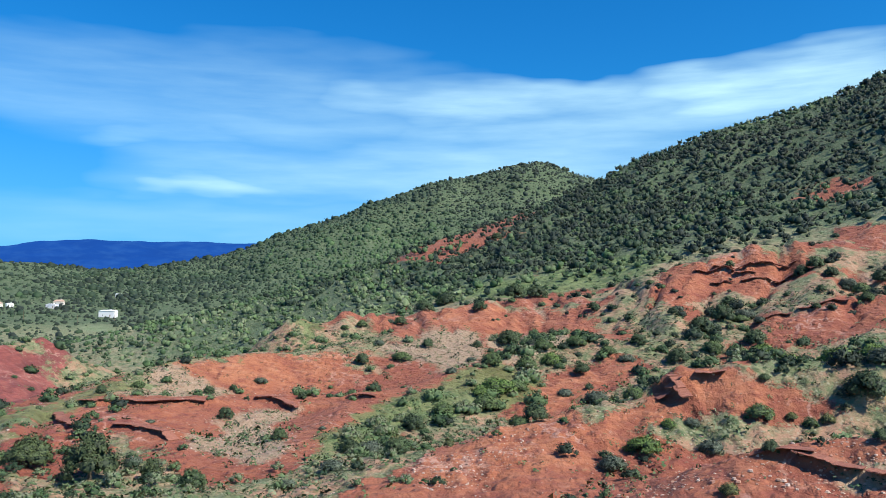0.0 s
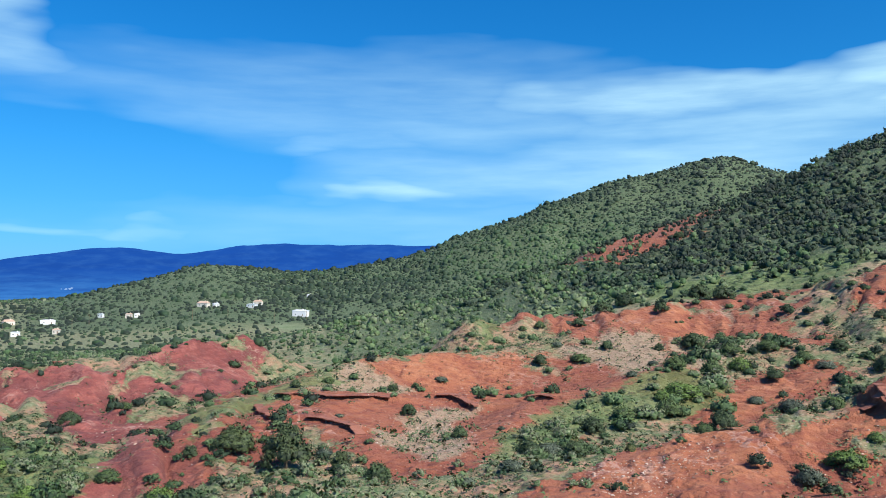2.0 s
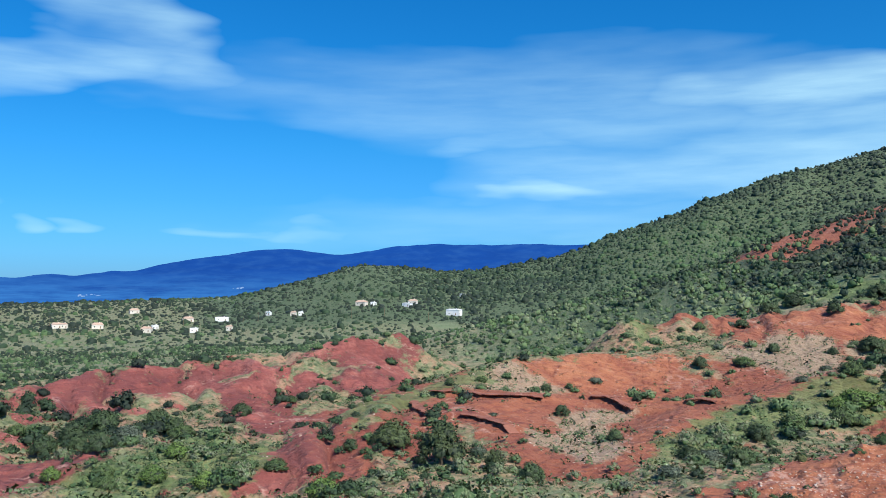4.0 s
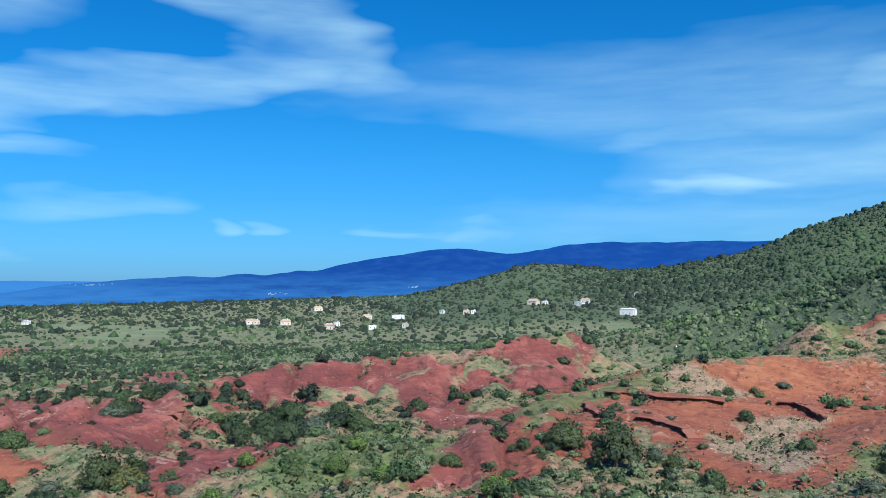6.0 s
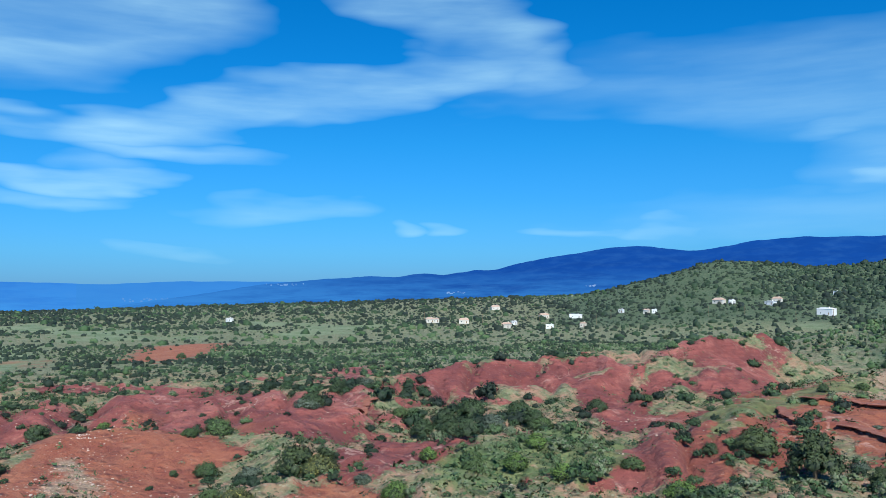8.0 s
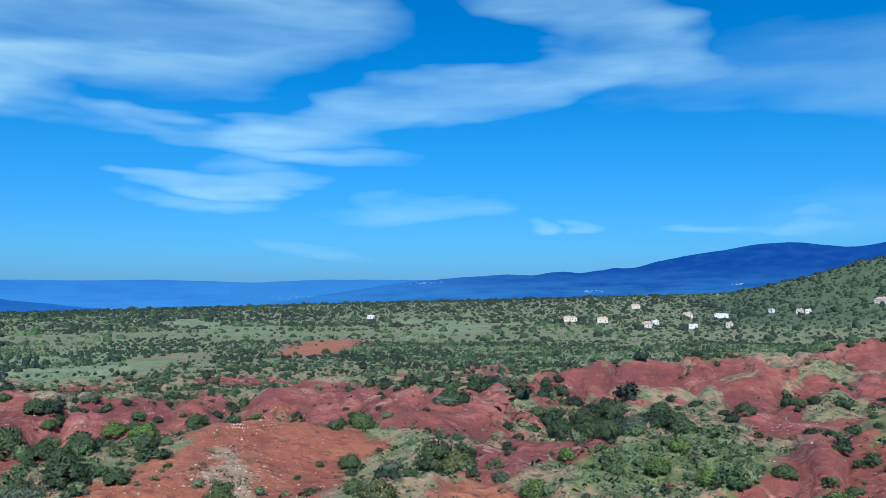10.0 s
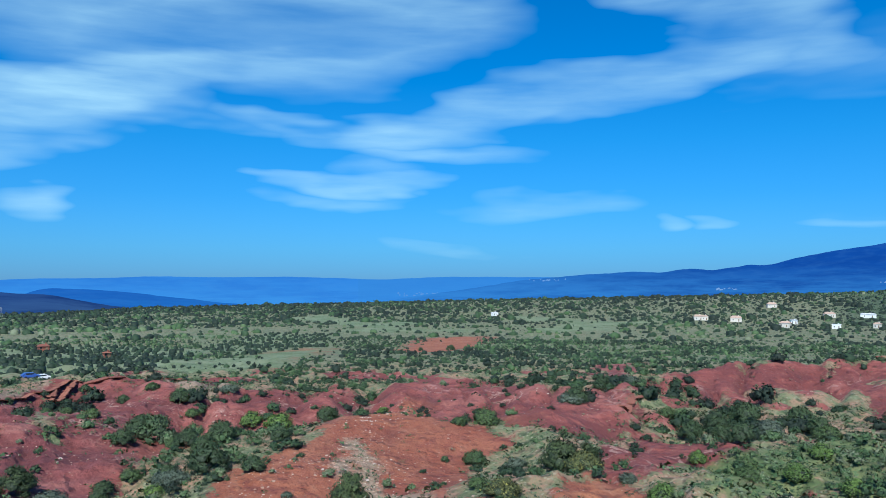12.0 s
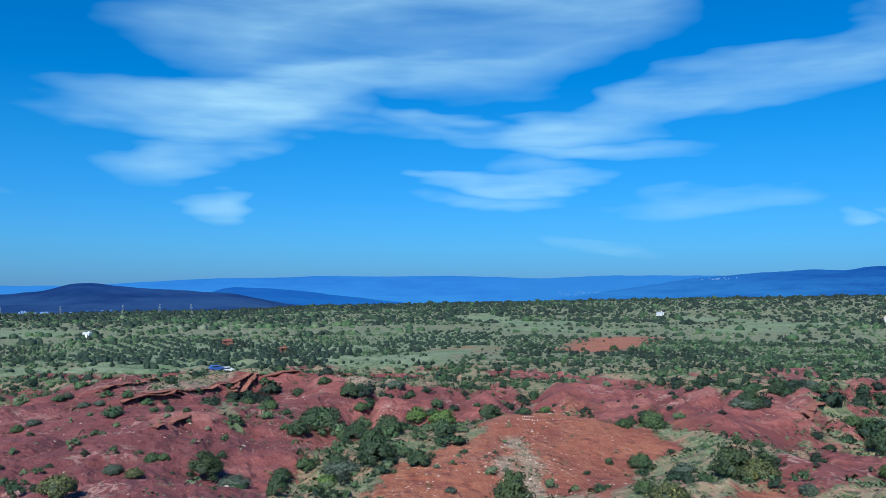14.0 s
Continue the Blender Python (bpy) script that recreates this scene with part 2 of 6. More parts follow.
ridge(6.2, (-101.7, 118, 4.0), (-98.4, 122, 3.8), (-96.3, 124, 3.7))  # slab ridge
ridge(7.8, (-105.9, 118, 4.2), (-102.7, 126, 4.6), (-99.8, 128, 4.4))  # left dome back
ridge(6.2, (-91.5, 110, 3.4), (-88.5, 118, 3.1), (-86.2, 112, 3.1))  # dome centre
ridge(9.4, (-86.2, 92, 3.0), (-83.1, 95, 3.0), (-80.7, 86, 2.8))  # green bowl
ridge(8, (-83.1, 112, -1.2), (-78.3, 112, -0.6), (-74.4, 116, 1.1), (-70.4, 116, 1.5), (-66.6, 115, 0.8), (-63.2, 112, 0.8))  # gully behind mound
ridge(6, (-102.0, 100, 3.6), (-98.0, 106, 3.5), (-94.1, 112, 3.3), (-91.5, 106, 3.3))  # gully in the west
ridge(6, (-103.9, 80, 3.7), (-99.3, 82, 3.4), (-95.9, 84, 3.5))  # gully west near
ridge(8, (-34.7, 128, 2.2), (-30.8, 126, 2.6), (-26.8, 126, 3.2), (-24.4, 128, 5.2))  # gully under the red knoll
ridge(8, (-83.3, 68, 2.3), (-81.5, 75, 2.9), (-79.4, 79, 3.4), (-77.0, 84, 4.1), (-74.7, 89, 4.7), (-72.3, 93, 5.1), (-69.5, 95, 5.0), (-67.0, 92, 4.6))  # letters mound
ridge(6, (-78.5, 64, 1.3), (-75.0, 66, 1.2), (-70.0, 71, 1.2), (-66.5, 74, 1.4), (-64.0, 80, 1.6))  # hollow before the mound
SCARPS = []


def scarp(drop, *line):
    """A rock ledge: how far the ground falls under it, then bearing and distance of points along it."""
    SCARPS.append((drop, [(*polar(a, r)[:2], r) for a, r in line]))


scarp(0.8, (-23.9, 113.4), (-23.2, 112), (-21.1, 112.3), (-20.5, 110.8), (-18.2, 109.6), (-16.3, 110.3))
scarp(0.7, (-25.2, 104.9), (-25.0, 100.5), (-24.4, 97.14), (-23.9, 96.53))
scarp(0.7, (-21.9, 96.08), (-20.5, 94.44), (-19.4, 91.82), (-18.6, 89.69))
scarp(1.0, (-12.9, 116.2), (-12.0, 115.6), (-11.3, 114.3), (-10.7, 113.0), (-10.2, 111.0))
scarp(0.7, (-6.6, 114.0), (-5.8, 113.0), (-5.0, 111.5))
scarp(0.93, (15.5, 82.81), (16.1, 81.02), (16.5, 79.89))
scarp(0.5, (20.6, 60.2), (23.0, 59.6), (25.6, 58.4), (28.1, 57.4), (30.5, 56.8))
scarp(0.45, (14.2, 80.2), (15.6, 81.6), (17.2, 82.4), (19.0, 82.2))
scarp(0.99, (18.5, 180.5), (20.9, 181.3), (23.4, 183))
scarp(0.62, (-41.0, 390.7), (-39.4, 356.9), (-37.8, 160.5))
scarp(0.74, (-53.7, 105.4), (-53.0, 114.8), (-52.5, 116.5))
scarp(1.24, (-91.7, 139), (-90.4, 146.8), (-87.8, 148.6))
scarp(0.62, (-98.4, 118.9), (-95.9, 122.6), (-93.8, 136.2), (-91.5, 143.8))
scarp(0.74, (-96.9, 93.27), (-95.5, 95.63), (-94.8, 97.44))
scarp(0.62, (-86.2, 145.4), (-83.9, 146.8), (-82.3, 189.3))
scarp(0.7, (-100.1, 126.7), (-97.3, 136.6), (-94.9, 153.7))
scarp(0.7, (17.3, 179), (19.4, 180.7), (20.8, 179.6))
scarp(0.7, (18.3, 174.6), (21.2, 176.5), (23.2, 177.4))
scarp(0.6, (20.8, 148.9), (23.9, 151.5), (26.5, 154.1))
scarp(0.7, (-98.9, 118.3), (-97.1, 121.3), (-95.2, 124.6))
scarp(1.0, (-91.8, 139), (-91.4, 144.5), (-90.5, 147), (-89.6, 150.3))


def gully_zone(az, far):
    """Where the slopes are cut into spurs and gullies, 0 to 1."""
    return np.clip(step(-12, -9, az) * step(16, 13, az) * step(148, 158, far) * step(200, 188, far)
                   + step(13, 15, az) * step(40, 34, az) * step(140, 150, far) * step(205, 192, far)
                   + 0.7 * step(-53, -50, az) * step(-24, -27, az) * step(120, 132, far) * step(192, 180, far)
                   + 0.8 * step(-90, -86, az) * step(-51, -54, az) * step(112, 122, far) * step(152, 143, far)
                   + 0.6 * step(-40, -37, az) * step(-23, -27, az) * step(68, 76, far) * step(112, 104, far), 0, 1)


def spurs(x, y, az, far):
    """Height of spurs between gullies that run down the slope: about -0.5 in the gullies, 0.5 on the crests."""
    u = az + 1.0 * rough(x, y, 17, 201) + 0.3 * rough(x, y, 5, 203)
    a = np.abs(rough(u, far * 0.02, 2.3, 205)) ** 0.75
    b = np.abs(rough(u, far * 0.05, 0.95, 207)) ** 0.8
    return 0.75 * a + 0.3 * b - 0.45


def height(x, y, fine=True):
    x, y = np.asarray(x, float), np.asarray(y, float)
    far = np.hypot(x, y)
    z = base_height(x, y)
    lift, weight = np.zeros(np.shape(x)), np.full(np.shape(x), 1e-6)
    for width, sharp, line in RIDGES:
        d, h = along(x, y, line)
        w = np.exp(-(d / width) ** sharp)
        lift, weight = lift + w * w * h, weight + w * w
    z = z + lift / weight * np.clip(weight, 0, 1) ** 0.5
    for drop, line in SCARPS:
        d, r = along(x, y, line)
        below = r > far
        z = z + np.where(below, -0.5 * drop * step(0.0, 1.0, d / 0.5) * np.exp(-(d / (3.2 * drop)) ** 2), 0.3 * drop * np.exp(-(d / (3 * drop)) ** 2))
    if fine:
        near = (1 - step(240, 420, far)) * step(42, 60, far)
        az = np.degrees(np.arctan2(x, y))
        wash = 0.35 + 0.65 * step(-0.45, 0.35, folds(x, y, 40, 51, 2))
        rills = gullies(az * 2.0 + 0.8 * rough(x, y, 6, 3), far * 0.33, 5.0, 45) - 0.55
        # the middle mound is smoother than the rest; rounded swells with creases between them to the west
        calm = 1 - 0.6 * step(-30, -26, az) * step(4, 0, az) * step(72, 80, far) * step(172, 160, far) - 0.8 * step(-86, -82, az) * step(-58, -63, az) * step(108, 98, far)
        calm = np.maximum(calm, 0.2)
        swell = np.abs(rough(x + 3 * rough(x, y, 9, 57), y + 3 * rough(x, y, 9, 59), 15, 55)) ** 0.8 - 0.4
        z = z + gully_zone(az, far) * 3.4 * spurs(x, y, az, far)
        z = z + near * calm * step(-24, -32, az) * (2.6 - 1.4 * step(-92, -88, az) * step(106, 112, far)) * swell + near * calm * (0.3 * folds(x, y, 22, 31) + wash * (1.7 * (gullies(x, y, 13, 41) - 0.5) + 0.75 * rills) + 0.55 * (gullies(x, y, 6, 47, 2) - 0.5) * step(0.3, -0.3, folds(x, y, 30, 53, 2)) + 0.22 * folds(x, y, 5, 63, 3, 0.6) + 0.14 * folds(x, y, 1.3, 61, 2))
    return z
# ---- terrain end ----

# ---- materials ----
def material(name):
    mat = bpy.data.materials.new(name)
    mat.use_nodes = True
    return mat, Nodes(mat.node_tree)


def finish(n, colour, roughness=0.9, bump=None, distance=0.1, strength=0.6, **more):
    p = n.add("ShaderNodeBsdfPrincipled", Base_Color=colour, Roughness=roughness, **more)
    if bump is not None:
        n.tree.links.new(n.add("ShaderNodeBump", Height=bump, Distance=distance, Strength=strength).outputs[0], p.inputs["Normal"])
    n.tree.links.new(p.outputs[0], n.add("ShaderNodeOutputMaterial").inputs[0])


def layer(n, name):
    a = n.tree.nodes.new("ShaderNodeAttribute")
    a.attribute_name = name
    return a.outputs["Fac"]


def earth():
    mat, n = material("earth")
    place = n.add("ShaderNodeNewGeometry").outputs["Position"]
    red, pale, grass, field, orange = [layer(n, k) for k in ("red", "pale", "grass", "field", "orange")]
    lush, crimson = layer(n, "lush"), layer(n, "crimson")
    big, mid = n.noise(place, 0.06, 5.0), n.noise(place, 0.5, 6.0, 0.62)
    small = n.noise(place, 3.0, 5.0, 0.65)
    strata = n.noise(place, 0.5, 6.0, 0.7, (0.12, 0.12, 5.0))
    mud = n.mix(n.ramp(big, (0.35, 0.0), (0.65, 1.0)), (0.235, 0.066, 0.034), (0.32, 0.110, 0.054))
    mud = n.mix(n.ramp(strata, (0.46, 0.0), (0.58, 0.75)), mud, (0.19, 0.045, 0.034))
    clay = n.mix(n.ramp(n.noise(place, 0.16, 6.0, 0.65), (0.36, 0.0), (0.64, 1.0)), (0.31, 0.096, 0.042), (0.42, 0.165, 0.075))
    mud = n.mix(crimson, mud, n.mix(n.ramp(n.math("ADD", n.math("MULTIPLY", strata, 0.4), n.math("MULTIPLY", n.noise(place, 0.13, 5.0, 0.6), 0.6)), (0.40, 0.0), (0.60, 1.0)), (0.36, 0.108, 0.084), (0.185, 0.046, 0.040)))
    mud = n.mix(layer(n, "maroon"), mud, n.mix(n.ramp(strata, (0.4, 0.0), (0.62, 1.0)), (0.215, 0.06, 0.055), (0.13, 0.034, 0.036)))
    beds = n.noise(place, 0.085, 6.0, 0.62, (1, 1, 2.5), (3, 1, 8))
    mud = n.mix(n.math("MULTIPLY", n.ramp(beds, (0.5, 0.0), (0.57, 0.7)), crimson), mud, (0.13, 0.034, 0.034))
    mud = n.mix(n.math("MULTIPLY", n.ramp(beds, (0.37, 0.6), (0.45, 0.0)), crimson), mud, (0.42, 0.165, 0.125))
    mud = n.mix(orange, mud, clay)
    vein = n.math("ABSOLUTE", n.math("SUBTRACT", n.noise(place, 0.16, 5.0, 0.6, (1, 1, 0.6), (7, 5, 3)), 0.5))
    vein = n.math("MULTIPLY", n.ramp(vein, (0.006, 1.0), (0.022, 0.0)), n.ramp(n.noise(place, 0.07, 3.0), (0.53, 0.0), (0.62, 0.6)))
    # shade of the hollows, painted as darker clay
    mud = n.mix(n.math("MULTIPLY", layer(n, "crease_shade"), 0.6), mud, n.mix(crimson, (0.20, 0.056, 0.032), (0.13, 0.036, 0.034)))
    mud = n.mix(vein, mud, (0.52, 0.33, 0.25))
    mud = n.mix(n.ramp(small, (0.55, 0.0), (0.75, 0.18)), mud, (0.45, 0.2, 0.14))
    # pale chips of stone strewn over the slopes
    chips = n.add("ShaderNodeTexVoronoi", Vector=place, Scale=2.6)
    grit = n.math("MULTIPLY", n.ramp(chips.outputs["Distance"], (0.18, 1.0), (0.3, 0.0)), n.ramp(chips.outputs["Color"], (0.45, 0.0), (0.6, 1.0)))
    stony = n.math("MULTIPLY", grit, n.math("ADD", n.math("MULTIPLY", n.ramp(mid, (0.5, 0.0), (0.62, 1.0)), 0.35), pale, clamp=True))
    lines = n.add("ShaderNodeMapping", Vector=place, Rotation=(0, 0, radians(-22)), Scale=(0.1, 1.0, 1.0)).outputs[0]
    lines = n.noise(lines, 1.1, 5.0, 0.65)
    mud = n.mix(n.math("MULTIPLY", n.ramp(lines, (0.52, 0.0), (0.68, 0.34)), orange), mud, (0.47, 0.25, 0.15))
    mud = n.mix(n.math("MULTIPLY", n.ramp(lines, (0.36, 0.5), (0.48, 0.0)), orange), mud, (0.21, 0.058, 0.034))
    # dark rain-washed streaks and pale dust
    streak = n.noise(place, 0.8, 6.0, 0.75)
    mud = n.mix(n.ramp(streak, (0.36, 0.6), (0.5, 0.0)), mud, (0.17, 0.04, 0.03))
    mud = n.mix(n.ramp(streak, (0.56, 0.0), (0.7, 0.32)), mud, (0.46, 0.22, 0.135))
    scree = n.mix(n.ramp(small, (0.3, 0.0), (0.7, 1.0)), (0.25, 0.19, 0.115), (0.41, 0.345, 0.23))
    ground = n.mix(n.math("MULTIPLY", n.ramp(n.math("ADD", pale, n.math("MULTIPLY", n.math("SUBTRACT", n.noise(place, 0.35, 5.0, 0.7), 0.5), 1.6)), (0.45, 0.0), (0.85, 1.0)), 0.75), mud, scree)
    ground = n.mix(stony, ground, (0.54, 0.43, 0.33))
    # dry scrub floor and herbs
    herb = n.mix(n.ramp(mid, (0.3, 0.0), (0.7, 1.0)), (0.085, 0.125, 0.045), (0.21, 0.24, 0.115))
    herb = n.mix(n.ramp(small, (0.45, 0.0), (0.7, 0.6)), herb, (0.31, 0.26, 0.15))
    herb_spots = n.add("ShaderNodeTexVoronoi", Vector=place, Scale=0.75)
    clumps = n.math("MULTIPLY", n.ramp(herb_spots.outputs["Distance"], (0.22, 1.0), (0.5, 0.0)), n.ramp(mid, (0.38, 0.2), (0.55, 1.0)))
    floor_ = n.mix(n.ramp(n.noise(place, 0.22, 5.0, 0.7), (0.42, 0.0), (0.57, 0.95)), herb, (0.36, 0.205, 0.125))
    dry = n.math("MULTIPLY", n.math("SUBTRACT", 1.0, lush), 3.0, clamp=True)
    spread_ = n.ramp(n.noise(place, 0.11, 6.0, 0.7), (0.36, 0.0), (0.6, 1.0))
    turf = n.mix(dry, n.mix(spread_, (0.030, 0.072, 0.028), (0.068, 0.122, 0.054)), n.mix(spread_, (0.072, 0.142, 0.054), (0.170, 0.232, 0.116)))
    turf = n.mix(n.math("MULTIPLY", dry, n.ramp(n.noise(place, 0.45, 6.0, 0.75, (1, 1, 1), (5, 3, 2)), (0.5, 0.0), (0.63, 0.85))), turf, (0.30, 0.30, 0.185))
    turf = n.mix(n.ramp(n.noise(place, 0.3, 6.0, 0.75, (1, 1, 1), (9, 1, 4)), (0.36, 0.75), (0.48, 0.0)), turf, (0.036, 0.066, 0.024))
    floor_ = n.mix(n.math("MULTIPLY", lush, 0.9), floor_, turf)
    floor_ = n.mix(n.math("MULTIPLY", clumps, 0.8), floor_, (0.045, 0.08, 0.028))
    tufts = n.add("ShaderNodeTexVoronoi", Vector=place, Scale=2.3)
    floor_ = n.mix(n.math("MULTIPLY", n.ramp(tufts.outputs["Distance"], (0.2, 1.0), (0.42, 0.0)), 0.6), floor_, n.mix(n.ramp(tufts.outputs["Color"], (0.4, 0.0), (0.6, 1.0)), (0.04, 0.07, 0.025), (0.36, 0.34, 0.22)))
    edge = n.math("ADD", red, n.math("MULTIPLY", n.math("SUBTRACT", mid, 0.5), 1.5))
    edge = n.ramp(n.math("ADD", edge, n.math("MULTIPLY", n.math("SUBTRACT", small, 0.5), 0.9)), (0.42, 0.0), (0.56, 1.0))
    ground = n.mix(edge, floor_, ground)
    lawn = n.mix(n.ramp(n.noise(place, 0.3, 5.0), (0.35, 0.0), (0.65, 1.0)), (0.06, 0.11, 0.028), (0.17, 0.23, 0.08))
    lawn = n.mix(n.math("MULTIPLY", clumps, 0.7), lawn, (0.045, 0.08, 0.025))
    ground = n.mix(n.ramp(n.math("ADD", grass, n.math("MULTIPLY", n.math("SUBTRACT", mid, 0.5), 2.6)), (0.45, 0.0), (0.75, 0.8)), ground, lawn)
    meadow = n.mix(n.ramp(n.noise(place, 0.05, 5.0), (0.35, 0.0), (0.65, 1.0)), (0.12, 0.18, 0.075), (0.23, 0.265, 0.14))
    meadow = n.mix(n.ramp(n.noise(place, 0.35, 6.0, 0.75, (1, 1, 1), (2, 8, 5)), (0.5, 0.0), (0.66, 0.7)), meadow, (0.27, 0.305, 0.165))
    meadow = n.mix(n.ramp(n.noise(place, 0.2, 6.0, 0.75, (1, 1, 1), (6, 4, 1)), (0.36, 0.6), (0.48, 0.0)), meadow, (0.06, 0.10, 0.038))
    ground = n.mix(field, ground, meadow)
    relief = n.math("ADD", n.math("MULTIPLY", mid, n.math("SUBTRACT", 0.6, n.math("MULTIPLY", edge, 0.38))), n.math("ADD", n.math("MULTIPLY", small, 0.25), n.math("MULTIPLY", stony, 0.3)))
    flutes = n.noise(place, 1.5, 4.0, 0.6, (1, 1, 0.12))
    relief = n.math("ADD", relief, n.math("ADD", n.math("MULTIPLY", n.math("MULTIPLY", flutes, edge), 0.5), n.math("MULTIPLY", clumps, 0.35)))
    finish(n, ground, 0.95, relief, 0.7, 1.0)
    return mat


EARTH = earth()


# ---- the ground ----
class Region:
    """Outlines on the plan, as bearings and distances, with ragged edges."""

    def __init__(self):
        self.outlines = []

    def outline(self, *points):
        self.outlines.append([polar(*p)[:2] for p in points])

    def weight(self, x, y, soft=0.016):
        """1 inside, 0 outside, with a soft and wavering border."""
        far = np.hypot(x, y)
        wobble = 0.014 * np.minimum(far, 260)
        x2, y2 = x + wobble * folds(x, y, 8, 71, 4, 0.6), y + wobble * folds(x, y, 8, 81, 4, 0.6)
        w = np.zeros(np.shape(x))
        for o in self.outlines:
            ox, oy = [p[0] for p in o], [p[1] for p in o]
            pad = soft * 1.2 * max(math.hypot(*p) for p in o)
            near = (x2 > min(ox) - pad) & (x2 < max(ox) + pad) & (y2 > min(oy) - pad) & (y2 < max(oy) + pad)
            if not near.any():
                continue
            u, v = x2[near], y2[near]
            inside = np.zeros(u.shape, bool)
            gap = np.full(u.shape, 1e9)
            for (ax, ay), (bx, by) in zip(o, o[1:] + o[:1]):
                inside ^= ((ay > v) != (by > v)) & (u < (bx - ax) * (v - ay) / (by - ay + 1e-12) + ax)
                s = np.clip(((u - ax) * (bx - ax) + (v - ay) * (by - ay)) / ((bx - ax) ** 2 + (by - ay) ** 2 + 1e-9), 0, 1)
                gap = np.minimum(gap, np.hypot(u - ax - s * (bx - ax), v - ay - s * (by - ay)))
            w[near] = np.maximum(w[near], np.clip(0.5 + np.where(inside, gap, -gap) / (2 * soft * far[near]), 0, 1))
        return w


RED = Region()
RED.outline((-93.0, 118), (-88.0, 130), (-80.0, 134), (-70.0, 138), (-60.0, 136), (-54.0, 126), (-56.0, 104), (-63.0, 104), (-68.0, 116), (-80.0, 112), (-88.0, 110))
RED.outline((-25.3, 103.2), (-22.4, 133.1), (-17.5, 135), (-8.8, 135), (-5.3, 135), (0.6, 122.1), (1.8, 114.3), (-3.7, 111.6), (-5.7, 100.4), (-7.2, 92.83), (-8.8, 84.12), (-11.8, 76.95), (-14.8, 69.84), (-16.5, 79.39), (-18.5, 87.89), (-20.9, 94.59))
RED.outline((-10.8, 170.8), (-7.3, 177), (-3.7, 178.8), (-0.2, 180.6), (4.6, 185.9), (7.8, 173.8), (10.5, 165.1), (13.1, 146.1), (11.6, 136.4), (8.5, 139.8), (5.4, 152.2), (1.8, 122.6), (-1.0, 138.5), (-3.3, 150), (-5.3, 169.2), (-8.8, 163))
RED.outline((14.2, 183.3), (18.0, 184.2), (20.5, 189.1), (23.7, 187.6), (23.6, 178.2), (21.8, 168.2), (19.4, 174.9), (16.9, 168.7), (17.4, 151.9), (15.4, 163.8))
RED.outline((20.2, 146.8), (22.5, 163), (23.9, 151.5), (25.8, 156.5), (27.8, 162), (28.6, 148.2), (26.4, 139.8), (23.2, 139))
RED.outline((25.9, 175.7), (28.7, 175.7), (30.8, 174.6), (30.8, 163.5), (27.8, 167.4))
RED.outline((24.0, 291.2), (26.0, 294), (28.1, 273.1), (27.9, 262.2), (25.0, 268.5))
RED.outline((25.8, 218.7), (28.5, 219.1), (29.7, 198.8), (26.2, 185.9))
RED.outline((-7.2, 61.33), (-5.7, 65.29), (-1.0, 75.16), (4.6, 100.7), (10.4, 77.19), (14.2, 82.81), (15.9, 85.71), (19.7, 83.47), (23.8, 84.25), (26.7, 83.6), (26.3, 80.77), (22.4, 79.27), (17.9, 80.01), (14.2, 77.19), (10.8, 72.51), (10.6, 60.1), (4.5, 55.15), (-7.2, 53.45))
RED.outline((20.3, 58.16), (23.0, 61.87), (31.2, 61.05), (31.0, 55.23), (20.6, 53.61))
RED.outline((3.3, 113.9), (8.5, 127.5), (12.0, 133.2), (13.1, 129.3), (11.2, 118.3), (7.9, 105.5), (4.6, 103.4))
RED.outline((-3.8, 348), (-1.8, 392.3), (1.8, 404.7), (5.4, 420), (6.4, 389.5), (3.8, 328), (1.4, 314.9), (-0.2, 300.9))
RED.outline((13.4, 57.43), (14.1, 70.16), (18.2, 72.39), (20.6, 57.7), (20.6, 53.61), (13.4, 54.97))
RED.outline((-50.9, 137.7), (-49.7, 148), (-43.2, 157.7), (-40.4, 159.9), (-40.5, 153.4), (-37.8, 155.8), (-34.7, 170.9), (-32.1, 169.9), (-32.7, 159), (-34.7, 143.8), (-36.7, 135.1), (-40.1, 129.7), (-43.1, 126.9), (-47.5, 129.9), (-48.9, 134.5))
RED.outline((-31.7, 157.5), (-30.8, 165.3), (-28.4, 174.9), (-25.2, 187.6), (-25.8, 177.4), (-25.3, 173.8), (-25.9, 122.1), (-30.0, 138.8), (-32.3, 141.8), (-34.1, 144.7), (-32.7, 154.8))
RED.outline((-38.7, 72.62), (-34.7, 88.58), (-31.5, 85.85), (-28.4, 89.13), (-26.0, 96.68), (-24.2, 113.6), (-22.1, 118.2), (-22.8, 112), (-24.8, 98.21), (-28.4, 74.81), (-34.3, 72.62))
RED.outline((-54.7, 83.99), (-52.6, 99.76), (-45.9, 89.41), (-46.2, 85.18), (-49.7, 86.12), (-52.4, 70.27), (-55.5, 68.75), (-56.7, 73.42))
RED.outline((-59.2, 93.56), (-57.4, 102.8), (-55.6, 126.7), (-52.5, 136.3), (-53.8, 105.7), (-54.9, 98.36), (-58.6, 91.1))
RED.outline((-52.1, 110.6), (-49.6, 118.3), (-49.8, 109.2), (-51.3, 107.2))
RED.outline((-37.4, 134.7), (-34.7, 143.7), (-32.3, 108.4), (-29.2, 99.29), (-32.3, 100.9), (-36.6, 93.12), (-37.8, 112.9))
RED.outline((-34.7, 117.7), (-30.8, 124.2), (-25.6, 119.2), (-26.4, 104.7), (-31.5, 97.44))
